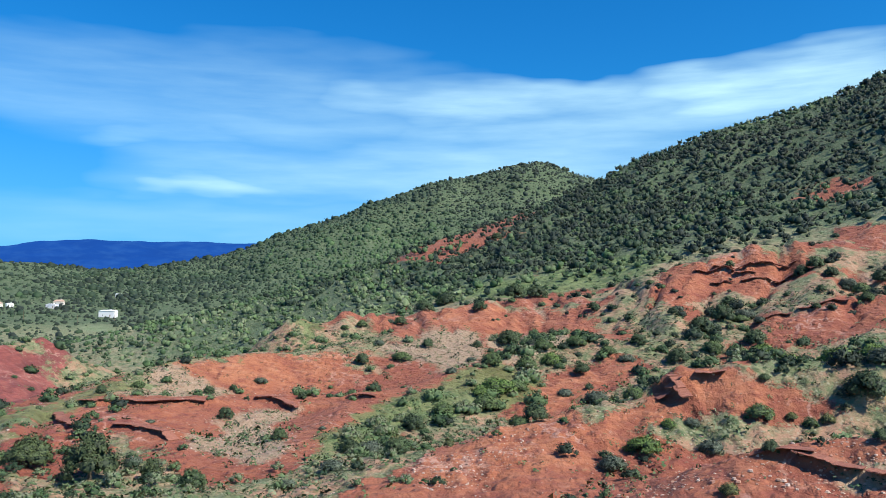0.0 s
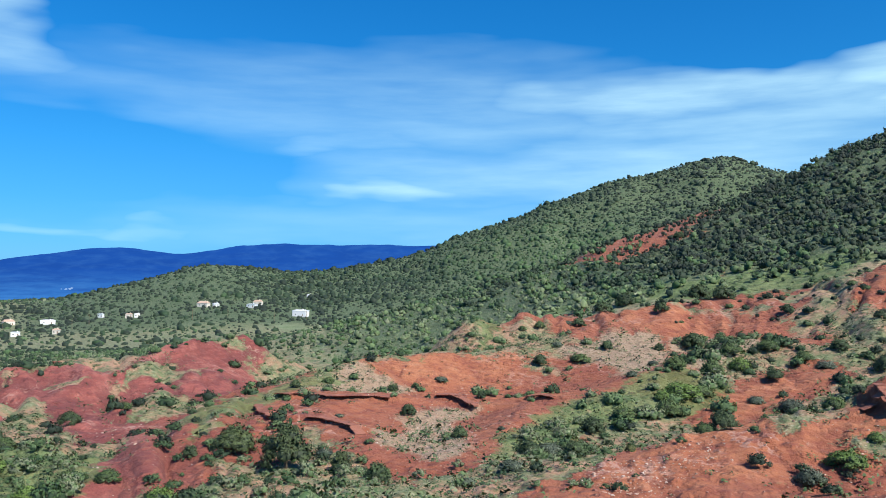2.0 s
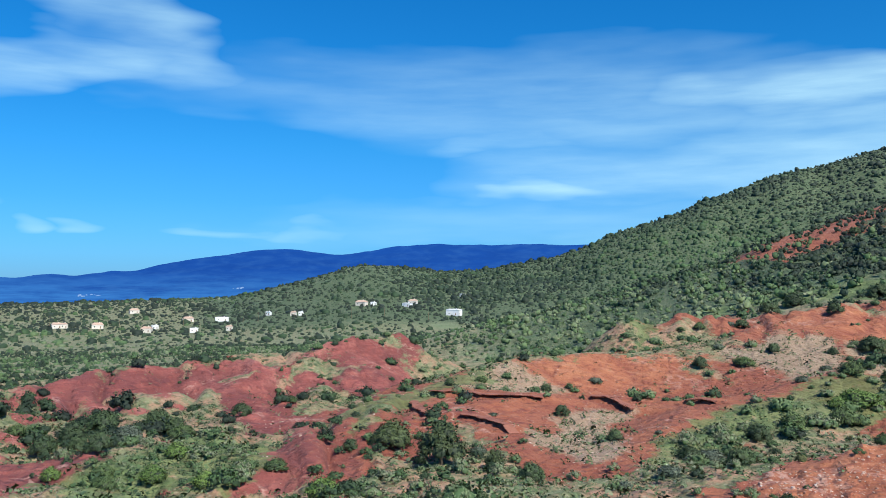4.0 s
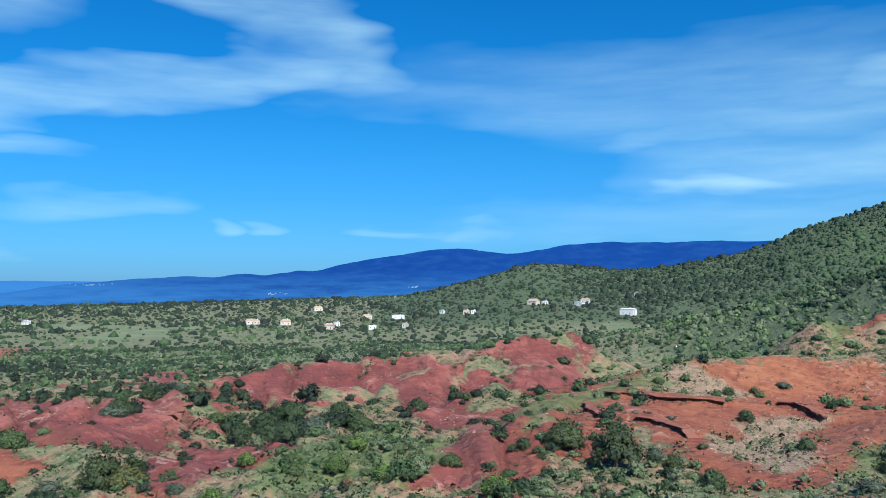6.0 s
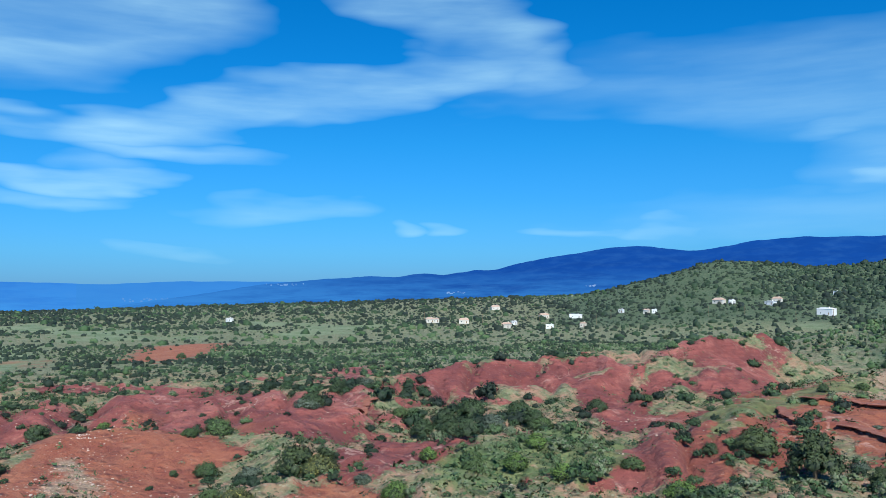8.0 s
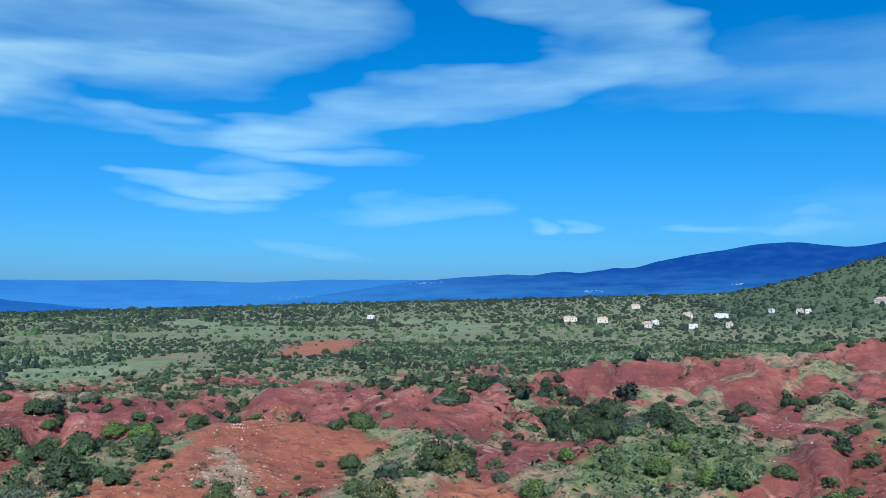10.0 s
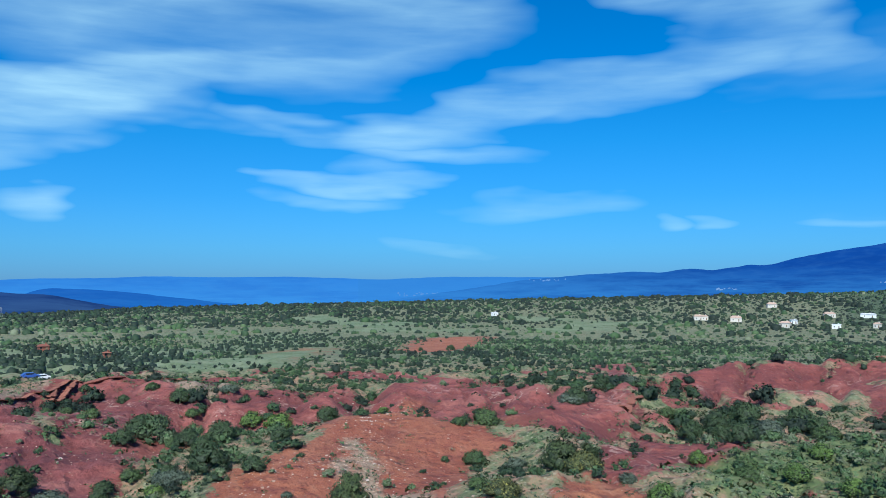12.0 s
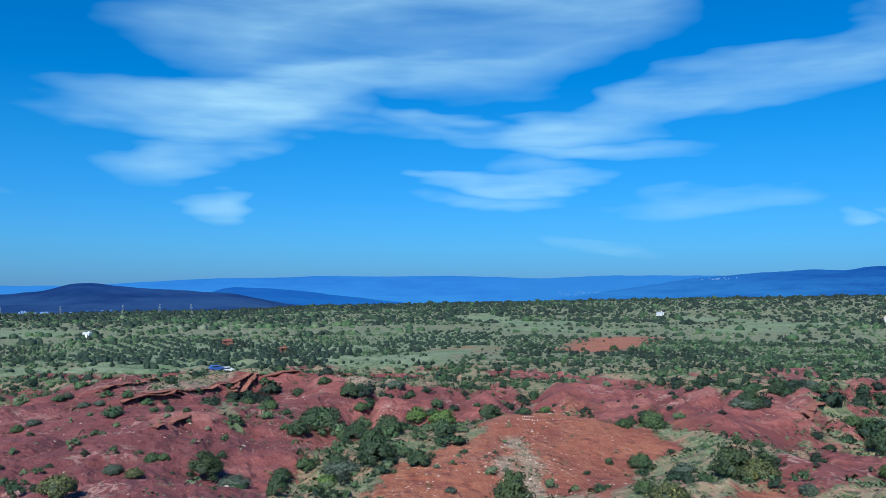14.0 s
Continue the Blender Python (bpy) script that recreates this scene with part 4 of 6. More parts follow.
def woods(name):
    """Leaves of the joined scrub: the tone of each plant is stored with it."""
    mat, n = material(name)
    geo = n.add("ShaderNodeNewGeometry")
    tone = layer(n, "tone")
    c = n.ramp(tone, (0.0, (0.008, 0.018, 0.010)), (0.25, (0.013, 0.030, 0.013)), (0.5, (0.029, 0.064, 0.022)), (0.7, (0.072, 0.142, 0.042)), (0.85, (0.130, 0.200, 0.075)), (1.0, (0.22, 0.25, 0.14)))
    grain = n.noise(geo.outputs["Position"], 1.3, 4.0, 0.7)
    leaf = geo.outputs["Random Per Island"]
    c = n.mix(n.math("MULTIPLY", n.math("ADD", leaf, n.ramp(grain, (0.38, 1.0), (0.6, 0.0))), 0.4), c, n.mix(0.6, c, (0.016, 0.034, 0.014)))
    finish(n, c, 0.75)
    return mat


WOODS = woods("scrub_leaves")


def bark():
    mat, n = material("bark")
    g = n.noise(n.add("ShaderNodeTexCoord").outputs["Object"], 9.0, 5.0, 0.6, (1, 1, 0.2))
    finish(n, n.mix(g, (0.05, 0.035, 0.022), (0.16, 0.12, 0.085)), 0.9, g, 0.05)
    return mat


BARK = bark()


def sphere(level):
    bm = bmesh.new()
    bmesh.ops.create_icosphere(bm, subdivisions=level, radius=1)
    v = np.array([p.co[:] for p in bm.verts])
    f = np.array([[q.index for q in p.verts] for p in bm.faces])
    bm.free()
    return v, f


BALLS = {k: sphere(k) for k in (1, 2)}


def leafy(rng, lobes, leaves, size, high=0.72, core=1):
    """A plant one metre wide: lumpy lobes inside, small leaf sprays all over them. Vertices, triangles, count of core triangles, normals."""
    g = np.random.default_rng(rng.randrange(10 ** 6))
    middle = np.array([0, 0, high * 0.25])
    verts, faces, bends, n = [], [], [], 0
    spots = np.zeros((lobes, 3))
    rads = np.full(lobes, 0.44)
    for k in range(lobes):
        if lobes == 1:
            spots[k] = (0, 0, high * 0.38)
        else:
            rads[k] = g.uniform(0.6, 1.35) * (0.25 if lobes < 7 else 0.17)
            r = (0.5 - rads[k] * 0.75) * math.sqrt((k + 0.4) / lobes)
            a = 2.4 * k + g.uniform(-0.4, 0.4)
            spots[k] = (r * math.cos(a), r * math.sin(a), max(rads[k] * 0.4, (high - rads[k] * 0.8) * (1 - (r / 0.46) ** 2) * g.uniform(0.75, 1.1)))
        v, f = BALLS[core]
        p = v * (rads[k] * (0.66 if lobes > 2 else 0.8) * (1 + 0.2 * g.uniform(-1, 1, len(v))))[:, None] * (1, 1, 0.85) + spots[k]
        p[:, 2] = np.maximum(p[:, 2], -0.03)
        verts.append(p)
        faces.append(f + n)
        bends.append(v)
        n += len(p)
    cores = sum(len(f) for f in faces)
    which = np.arange(leaves) % lobes
    d = g.normal(0, 1, (leaves, 3)) * (1, 1, 0.9) + (0, 0, 0.3)
    d /= np.linalg.norm(d, axis=1)[:, None]
    d[:, 2] = np.where(d[:, 2] < -0.4, -d[:, 2], d[:, 2])
    at = spots[which] + d * (rads[which] * g.uniform(0.6, 1.25, leaves))[:, None] * (1, 1, 0.9)
    at[:, 2] = np.maximum(at[:, 2], 0)
    face = d + g.normal(0, 0.5, (leaves, 3))
    face /= np.linalg.norm(face, axis=1)[:, None]
    u = np.cross(face, g.normal(0, 1, (leaves, 3)))
    u /= np.linalg.norm(u, axis=1)[:, None]
    w = np.cross(face, u)
    s = (size * g.uniform(0.55, 1.4, leaves))[:, None]
    verts.append(np.stack([at + u * s, at - u * s * 0.5 + w * s * 0.8, at - u * s * 0.5 - w * s * 0.8], 1).reshape(-1, 3))
    faces.append(n + np.arange(3 * leaves).reshape(-1, 3))
    bends.append(np.repeat(d + g.normal(0, 0.55, d.shape), 3, 0))
    verts, bends = np.concatenate(verts), np.concatenate(bends)
    out = verts - middle
    bends = bends * 0.55 + out / (np.linalg.norm(out, axis=1)[:, None] + 1e-6) * 0.7
    bends /= np.linalg.norm(bends, axis=1)[:, None] + 1e-9
    return verts, np.concatenate(faces), cores, bends


def mesh_of(name, verts, faces, mat, smooth=0, tone=None, bends=None):
    """A triangle mesh; the first 'smooth' triangles are shaded smooth, or all of them with the normals given."""
    me = bpy.data.meshes.new(name)
    me.vertices.add(len(verts))
    me.vertices.foreach_set("co", np.ascontiguousarray(verts, dtype=np.float32).ravel())
    me.loops.add(faces.size)
    me.loops.foreach_set("vertex_index", faces.astype(np.int32).ravel())
    me.polygons.add(len(faces))
    me.polygons.foreach_set("loop_start", np.arange(0, faces.size, 3, dtype=np.int32))
    flags = np.zeros(len(faces), bool)
    flags[:len(faces) if bends is not None else smooth] = True
    me.polygons.foreach_set("use_smooth", flags)
    me.update(calc_edges=True)
    if tone is not None:
        me.attributes.new("tone", "FLOAT", "POINT").data.foreach_set("value", tone.astype(np.float32))
    if bends is not None:
        me.attributes.new("custom_normal", "FLOAT_VECTOR", "POINT").data.foreach_set("vector", np.ascontiguousarray(bends, dtype=np.float32).ravel())
    me.materials.append(mat)
    return me


def part(name, me, parent, label=""):
    ob = new(name, me)
    ob.parent = parent
    return tagged(ob, label)


def stem(rng, thick, tall, lean):
    """A tapered, bent trunk with two limbs."""
    bm = bmesh.new()
    def limb(a, b, r0, r1):
        rings = []
        for k in range(4):
            f = k / 3
            p = a.lerp(b, f) + Vector((rng.uniform(-1, 1), rng.uniform(-1, 1), 0)) * r0 * 0.5 * (0 < k < 3)
            r = r0 + (r1 - r0) * f
            rings.append([bm.verts.new(p + Vector((r * math.cos(q), r * math.sin(q), 0))) for q in np.arange(6) * math.pi / 3])
        for u, v in zip(rings[:-1], rings[1:]):
            for i in range(6):
                bm.faces.new((u[i], u[(i + 1) % 6], v[(i + 1) % 6], v[i]))
    fork = Vector((lean, lean * 0.5, tall * 0.6))
    limb(Vector((0, 0, -0.06)), fork, thick, thick * 0.75)
    limb(fork, Vector((lean + 0.18, lean, tall)), thick * 0.7, thick * 0.3)
    limb(fork, Vector((lean - 0.17, -0.1, tall * 1.05)), thick * 0.65, thick * 0.3)
    me = bpy.data.meshes.new("stem")
    bm.to_mesh(me)
    bm.free()
    me.materials.append(BARK)
    return me


KINDS = {  # name, label, category, height for one metre of width, lobes, leaves, leaf size
    "o": ("holm_oak", "round dark green holm oak with a short trunk on red clay", "tree", 0.84, 22, 3400, 0.026),
    "d": ("evergreen_shrub", "dense dark green evergreen shrub on bare ground", "shrub", 0.68, 19, 2900, 0.027),
    "g": ("green_shrub", "low mid-green leafy shrub among dry herbs", "shrub", 0.58, 20, 2900, 0.027),
    "b": ("bright_shrub", "fresh bright green bush with soft leaves", "shrub", 0.58, 20, 2900, 0.027),
    "y": ("broom_bush", "yellowish olive broom bush with dry twigs", "shrub", 0.6, 18, 2900, 0.025),
    "s": ("grey_shrub", "grey-green rounded garrigue shrub on stony soil", "shrub", 0.48, 18, 2900, 0.025),
}
FIRST = {}
PLANTED = []
rng = random.Random(4)


def shrub_thing(kind, variant):
    name, label, category, high, lobes, leaves, size = KINDS[kind]
    v, f, cores, bends = leafy(rng, lobes + 2 * variant, leaves, size, high * rng.uniform(0.92, 1.08))
    ob = tagged(new(name), label, category, "shrubs of the badlands")
    crown = mesh_of("crown", v, f, LEAVES[kind], bends=bends)
    crown.materials.append(INNER_SHADE)
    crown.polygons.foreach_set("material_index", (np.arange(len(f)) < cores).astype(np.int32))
    part("crown", crown, ob)
    part("trunk" if kind == "o" else "stem", stem(rng, 0.045 if kind == "o" else 0.02, 0.45 * high, rng.uniform(-0.05, 0.05)), ob, "grey-brown woody trunk" if kind == "o" else "")
    return ob


def plant(kind, x, y, width):
    variant = rng.randrange(3)
    m = pose(x, y, float(height(x, y)) - 0.09 * width, 0, 0, rng.uniform(0, 360)) @ Matrix.Diagonal((width, width * rng.uniform(0.85, 1.1), width * rng.uniform(0.85, 1.12), 1))
    if (kind, variant) in FIRST:
        first = FIRST[kind, variant]
        copy_thing(first, m @ Matrix.Diagonal((*first.scale, 1)).inverted())
    else:
        FIRST[kind, variant] = shrub_thing(kind, variant)
        FIRST[kind, variant].matrix_basis = m
    PLANTED.append((x, y, width))


def plant_shrubs(where, rows):
    for bearing, far, width, kind in rows:
        x, y, _ = polar(bearing, far)
        plant(kind, x, y, width)


plant_shrubs("near slope", [
    (-26.8, 84.25, 4.6, "o"), (-23.3, 78.28, 4.7, "o"), (-20.7, 82.3, 1.9, "s"), (-19.6, 76.83, 2.3, "o"),
    (-23.6, 91.96, 1.5, "s"), (-14.9, 105.7, 2.1, "d"), (-11.3, 91.25, 2.0, "d"), (-14.4, 128.7, 1.5, "d"),
    (-16.0, 124.2, 1.9, "d"), (-9.8, 114.7, 1.5, "d"), (-12.6, 131.6, 2.4, "s"), (-20.5, 121.1, 2.0, "g"),
    (-22.7, 116.8, 1.7, "d"), (-17.0, 71.38, 2.6, "d"), (-5.7, 140.1, 2.8, "d"), (-3.3, 75.52, 2.8, "d"),
    (-5.1, 83.73, 3.0, "s"), (0.4, 76.83, 1.1, "y"), (-1.0, 92.69, 1.1, "d"), (-10.7, 68.75, 1.6, "s"),
    (-7.6, 72.39, 2.6, "s"), (-19.7, 99.6, 1.2, "s"), (-3.7, 172.2, 2.2, "s"), (-8.4, 93.27, 1.0, "s"),
])
plant_shrubs("right slope", [
    (13.8, 72.62, 3.2, "b"), (15.4, 76.95, 1.6, "b"), (21.2, 78.65, 2.7, "g"), (25.2, 79.64, 1.4, "y"),
    (24.2, 79.14, 1.6, "g"), (21.8, 59.72, 1.4, "d"), (18.2, 74.34, 2.7, "s"), (19.2, 54.72, 1.4, "y"),
    (10.6, 111.8, 4.1, "s"), (13.1, 82.81, 2.3, "g"), (6.5, 78.28, 2.8, "d"), (5.3, 77.87, 2.1, "g"),
    (3.0, 107, 4.1, "g"), (3.8, 114.3, 5.0, "b"), (21.5, 82.94, 1.2, "g"), (27.5, 82.3, 4.0, "d"),
    (28.5, 86.12, 3.6, "s"), (11.7, 69.07, 2.5, "s"), (28.2, 60.67, 1.5, "d"), (16.9, 78.04, 1.7, "s"),
    (23.1, 79.51, 1.2, "y"),
])
plant_shrubs("green row", [
    (25.8, 87.84, 3.8, "b"), (23.1, 87.43, 2.9, "b"), (21.4, 133.4, 4.4, "b"), (20.0, 133.2, 3.6, "g"),
    (18.3, 134.7, 3.7, "g"), (27.8, 87.84, 2.9, "b"), (16.1, 130.3, 3.9, "d"), (17.6, 145.2, 5.2, "d"),
    (19.0, 152.9, 5.5, "d"), (20.4, 155.8, 4.6, "s"), (13.5, 137.9, 3.3, "d"), (11.4, 134.7, 3.3, "g"),
    (12.7, 132.2, 3.2, "s"), (7.0, 136, 4.4, "g"), (4.6, 151, 4.6, "d"), (9.3, 138.3, 3.7, "g"),
    (2.6, 175.7, 3.6, "d"), (6.5, 199.4, 6.0, "d"), (5.1, 189.1, 5.9, "d"), (0.2, 217.4, 6.0, "d"),
    (-1.3, 176.5, 4.6, "d"), (10.5, 171.9, 2.7, "d"), (3.8, 332.1, 5.2, "d"),
])
plant_shrubs("middle", [
    (-29.6, 83.73, 1.9, "d"), (-37.0, 117.9, 3.1, "d"), (-32.3, 616.9, 6.0, "d"), (-33.7, 126.5, 1.8, "g"),
    (-45.5, 122.6, 3.3, "d"), (-42.4, 119.2, 4.5, "d"), (-47.5, 105.7, 3.8, "d"), (-44.2, 104.2, 3.5, "s"),
    (-49.2, 103.1, 3.7, "d"), (-46.0, 89.83, 3.3, "d"), (-40.9, 106.7, 3.5, "g"), (-56.3, 72.5, 3.5, "y"),
    (-56.8, 107.5, 3.6, "d"), (-55.0, 131.8, 3.4, "d"), (-53.4, 144.1, 2.6, "s"), (-31.5, 66.01, 3.2, "b"),
    (-34.7, 76.59, 2.3, "g"), (-39.3, 74.93, 2.6, "b"), (-37.0, 79.02, 2.4, "g"), (-42.7, 77.79, 2.7, "b"),
    (-45.6, 74, 2.5, "g"), (-41.2, 84.52, 2.5, "b"),
])
plant_shrubs("west mound", [
    (-72.6, 64.78, 3.7, "o"), (-57.8, 74.0, 3.7, "o"), (-55.9, 75.0, 2.6, "o"), (-61.9, 63.58, 3.5, "y"),
    (-60.9, 78.65, 2.5, "s"), (-63.8, 82.43, 2.5, "g"), (-65.9, 82.04, 1.0, "d"), (-64.9, 92.25, 2.1, "g"),
    (-63.0, 94, 3.6, "g"), (-68.9, 107, 1.6, "d"), (-70.2, 121.5, 2.0, "b"), (-74.1, 113.9, 3.8, "d"),
    (-77.3, 86.66, 2.5, "d"), (-81.2, 92.83, 4.0, "d"), (-79.2, 116.5, 3.8, "b"), (-77.4, 115.9, 4.4, "b"),
    (-82.0, 78.65, 4.2, "d"), (-84.3, 78.04, 4.0, "s"), (-85.4, 101.8, 5.2, "d"), (-57.1, 107.2, 4.0, "s"),
    (-55.2, 129.9, 2.5, "d"), (-53.0, 134.1, 2.9, "s"),
])
plant_shrubs("west plain", [
    (-45.7, 113.9, 4.2, "d"), (-44.2, 106.4, 3.4, "s"), (-42.4, 117.4, 4.2, "d"), (-47.2, 102.1, 3.2, "d"),
    (-41.3, 108.9, 3.4, "d"), (-49.0, 104.1, 2.6, "d"), (-50.7, 112.5, 2.6, "g"), (-65.5, 403.2, 4.8, "d"),
    (-67.6, 385.3, 2.8, "d"), (-86.4, 102.4, 3.7, "d"), (-87.4, 98.05, 2.9, "d"), (-79.1, 76.83, 2.8, "d"),
    (-83.4, 91.25, 3.3, "d"), (-76.8, 69.84, 1.1, "s"), (-63.5, 67.16, 2.2, "g"), (-53.3, 69.94, 2.1, "s"),
    (-51.0, 63.98, 2.5, "b"), (-45.7, 80.77, 2.1, "g"), (-48.7, 83.2, 2.2, "b"),
])
plant_shrubs("far west", [
    (-93.5, 78.4, 3.6, "o"), (-91.7, 75.52, 3.4, "s"), (-88.5, 79.64, 2.2, "d"), (-88.8, 64.68, 2.0, "d"),
    (-99.3, 77.43, 2.0, "s"), (-96.9, 82.3, 1.8, "g"), (-102.6, 61.62, 2.8, "y"), (-94.8, 98.51, 1.0, "d"),
    (-100.2, 118.5, 1.7, "s"), (-104.0, 112.3, 2.1, "s"), (-86.2, 67.9, 2.2, "g"), (-84.6, 79.27, 2.8, "d"),
    (-82.3, 87.07, 3.1, "d"), (-84.2, 92.4, 2.5, "g"), (-86.2, 108.7, 2.6, "d"), (-83.9, 129.9, 3.9, "d"),
    (-89.3, 113.4, 2.5, "g"), (-80.7, 133, 3.2, "s"), (-98.0, 75.63, 1.9, "y"), (-101.1, 120.2, 2.1, "s"),
    (-86.9, 81.79, 2.3, "g"), (-85.4, 77.19, 2.0, "b"),
])
plant_shrubs("upper gully", [
    (19.4, 161.5, 3.5, "d"), (20.1, 153.8, 2.9, "g"), (18.3, 147.7, 3.5, "s"), (17.3, 147.5, 2.5, "g"),
    (16.1, 160.5, 2.6, "s"), (15.8, 154.6, 2.1, "d"), (15.1, 171.4, 1.9, "g"), (21.5, 165.3, 2.6, "d"),
    (23.9, 176.5, 4.1, "d"), (24.7, 176.5, 4.1, "d"), (21.3, 149.1, 2.5, "s"), (21.0, 139, 3.9, "d"),
    (25.0, 159.7, 2.0, "d"), (26.5, 169.2, 4.0, "s"), (27.3, 165.3, 3.2, "g"), (26.8, 151.5, 2.4, "s"),
    (25.6, 172.5, 3.2, "d"), (27.6, 154.3, 2.7, "g"), (24.7, 151.5, 1.8, "d"), (19.5, 181.3, 2.3, "d"),
    (14.3, 176.5, 2.3, "g"), (28.4, 168.2, 4.0, "d"),
])
plant_shrubs("middle gravel", [
    (-6.9, 165.8, 2.0, "g"), (-5.7, 168.5, 2.4, "g"), (-3.0, 169.2, 3.0, "d"), (-1.1, 146.3, 2.8, "d"),
    (-2.9, 141.2, 3.7, "g"), (-4.5, 148.4, 2.3, "s"), (4.8, 151.9, 3.6, "d"), (2.4, 147, 2.0, "d"),
    (3.4, 125.7, 3.4, "g"), (0.6, 122.1, 2.2, "s"), (2.0, 137.2, 1.8, "s"), (5.8, 126.5, 4.1, "g"),
    (7.5, 129.9, 3.5, "b"), (5.0, 115.7, 3.5, "g"), (2.6, 112.3, 3.0, "b"), (0.0, 104.1, 3.2, "g"),
    (-2.1, 99.13, 3.0, "d"), (-3.7, 94.89, 2.3, "g"), (-6.5, 83.73, 2.5, "d"), (8.5, 115.6, 2.8, "s"),
    (9.7, 125.3, 2.7, "d"),
])
plant_shrubs("west red", [
    (-95.9, 99.44, 1.3, "d"), (-89.7, 144.5, 2.1, "d"), (-90.8, 115.9, 1.9, "g"), (-94.1, 132.8, 1.6, "d"),
    (-83.1, 120.5, 2.3, "g"), (-81.1, 95.78, 2.3, "d"), (-102.1, 125.7, 1.8, "s"), (-99.1, 104.1, 1.3, "s"),
    (-104.9, 110.9, 1.6, "g"), (-96.2, 81.91, 1.3, "g"), (-87.4, 134.9, 2.4, "d"), (-85.6, 137, 2.5, "g"),
])



# ---- scrub and woods, joined ----
HOUSES = [  # bearing, distance, width, kind
    (-22.4, 836, 16.9, "w"), (-44.0, 997, 11.8, "v"), (-48.6, 813, 9.6, "v"), (-46.2, 802, 11.4, "v"),
    (-43.2, 750, 9.8, "v"), (-42.7, 793, 6.6, "w"), (-40.6, 866, 11.3, "v"), (-40.2, 745, 8.0, "w"),
    (-38.4, 863, 15.4, "w"), (-37.9, 757, 6.3, "v"), (-35.3, 873, 6.2, "w"), (-33.6, 852, 7.1, "v"),
    (-33.1, 854, 6.0, "w"), (-28.9, 897, 13.8, "v"), (-28.1, 895, 7.4, "w"), (-25.3, 910, 10.8, "v"),
    (-21.8, 986, 7.0, "w"), (-25.7, 888, 11.6, "w"), (-62.4, 885, 7.9, "w"), (-48.2, 813, 6.8, "v"),
    (-88.5, 365, 3.2, "r"), (-92.2, 456, 6.0, "r"), (-101.0, 610, 6.0, "w"),
]


def batch(name, protos, x, y, wide, tall, tone, label, category, mat=None, sink=0.08):
    """One mesh of many plants, each a turned and scaled copy of one of the patterns."""
    g = np.random.default_rng(len(x))
    z = height(x, y) - sink * wide
    turn = g.uniform(0, 6.283, len(x))
    pick = g.integers(0, len(protos), len(x))
    vs, fs, ts, bs, n = [], [], [], [], 0
    for k, (v, f, cores, bend) in enumerate(protos):
        # core vertices get a lower tone, painting the shade inside each bush
        heart_shade = np.zeros(len(v))
        heart_shade[np.unique(f[:cores])] = 0.22 if cores > 60 else 0.1 if cores else 0
        i = np.nonzero(pick == k)[0]
        if not len(i):
            continue
        c, s = np.cos(turn[i])[:, None], np.sin(turn[i])[:, None]
        px = (v[:, 0] * c - v[:, 1] * s) * wide[i, None] + x[i, None]
        py = (v[:, 0] * s + v[:, 1] * c) * wide[i, None] + y[i, None]
        pz = v[:, 2] * (wide * tall)[i, None] + z[i, None]
        vs.append(np.stack([px, py, pz], -1).reshape(-1, 3))
        fs.append((f[None] + (np.arange(len(i)) * len(v))[:, None, None]).reshape(-1, 3) + n)
        ts.append((tone[i][:, None] - heart_shade[None]).ravel())
        if bend is not None:
            bs.append(np.stack([bend[:, 0] * c - bend[:, 1] * s, bend[:, 0] * s + bend[:, 1] * c, bend[:, 2] + 0 * c], -1).reshape(-1, 3))
        n += len(i) * len(v)
    f = np.concatenate(fs)
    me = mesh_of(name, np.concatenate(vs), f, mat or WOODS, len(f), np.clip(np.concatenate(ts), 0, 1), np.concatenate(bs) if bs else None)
    return tagged(new(name, me), label, category, kind="stuff")


def spread(cell, near, far, left, right, seed):
    """Places on a jittered grid within a sector round the eye."""
    g = np.random.default_rng(seed)
    k = np.arange(-far, far, cell)
    x, y = np.meshgrid(k, k)
    x, y = (x + g.uniform(0, cell, x.shape)).ravel(), (y + g.uniform(0, cell, y.shape)).ravel()
    d, a = np.hypot(x, y), np.degrees(np.arctan2(x, y))
    keep = (d > near) & (d < far) & (a > left) & (a < right)
    return x[keep], y[keep], g


def clear_of_planted(x, y):
    ok = np.ones(len(x), bool)
    for px, py, w in PLANTED:
        ok &= (x - px) ** 2 + (y - py) ** 2 > (0.45 * w) ** 2
    return ok


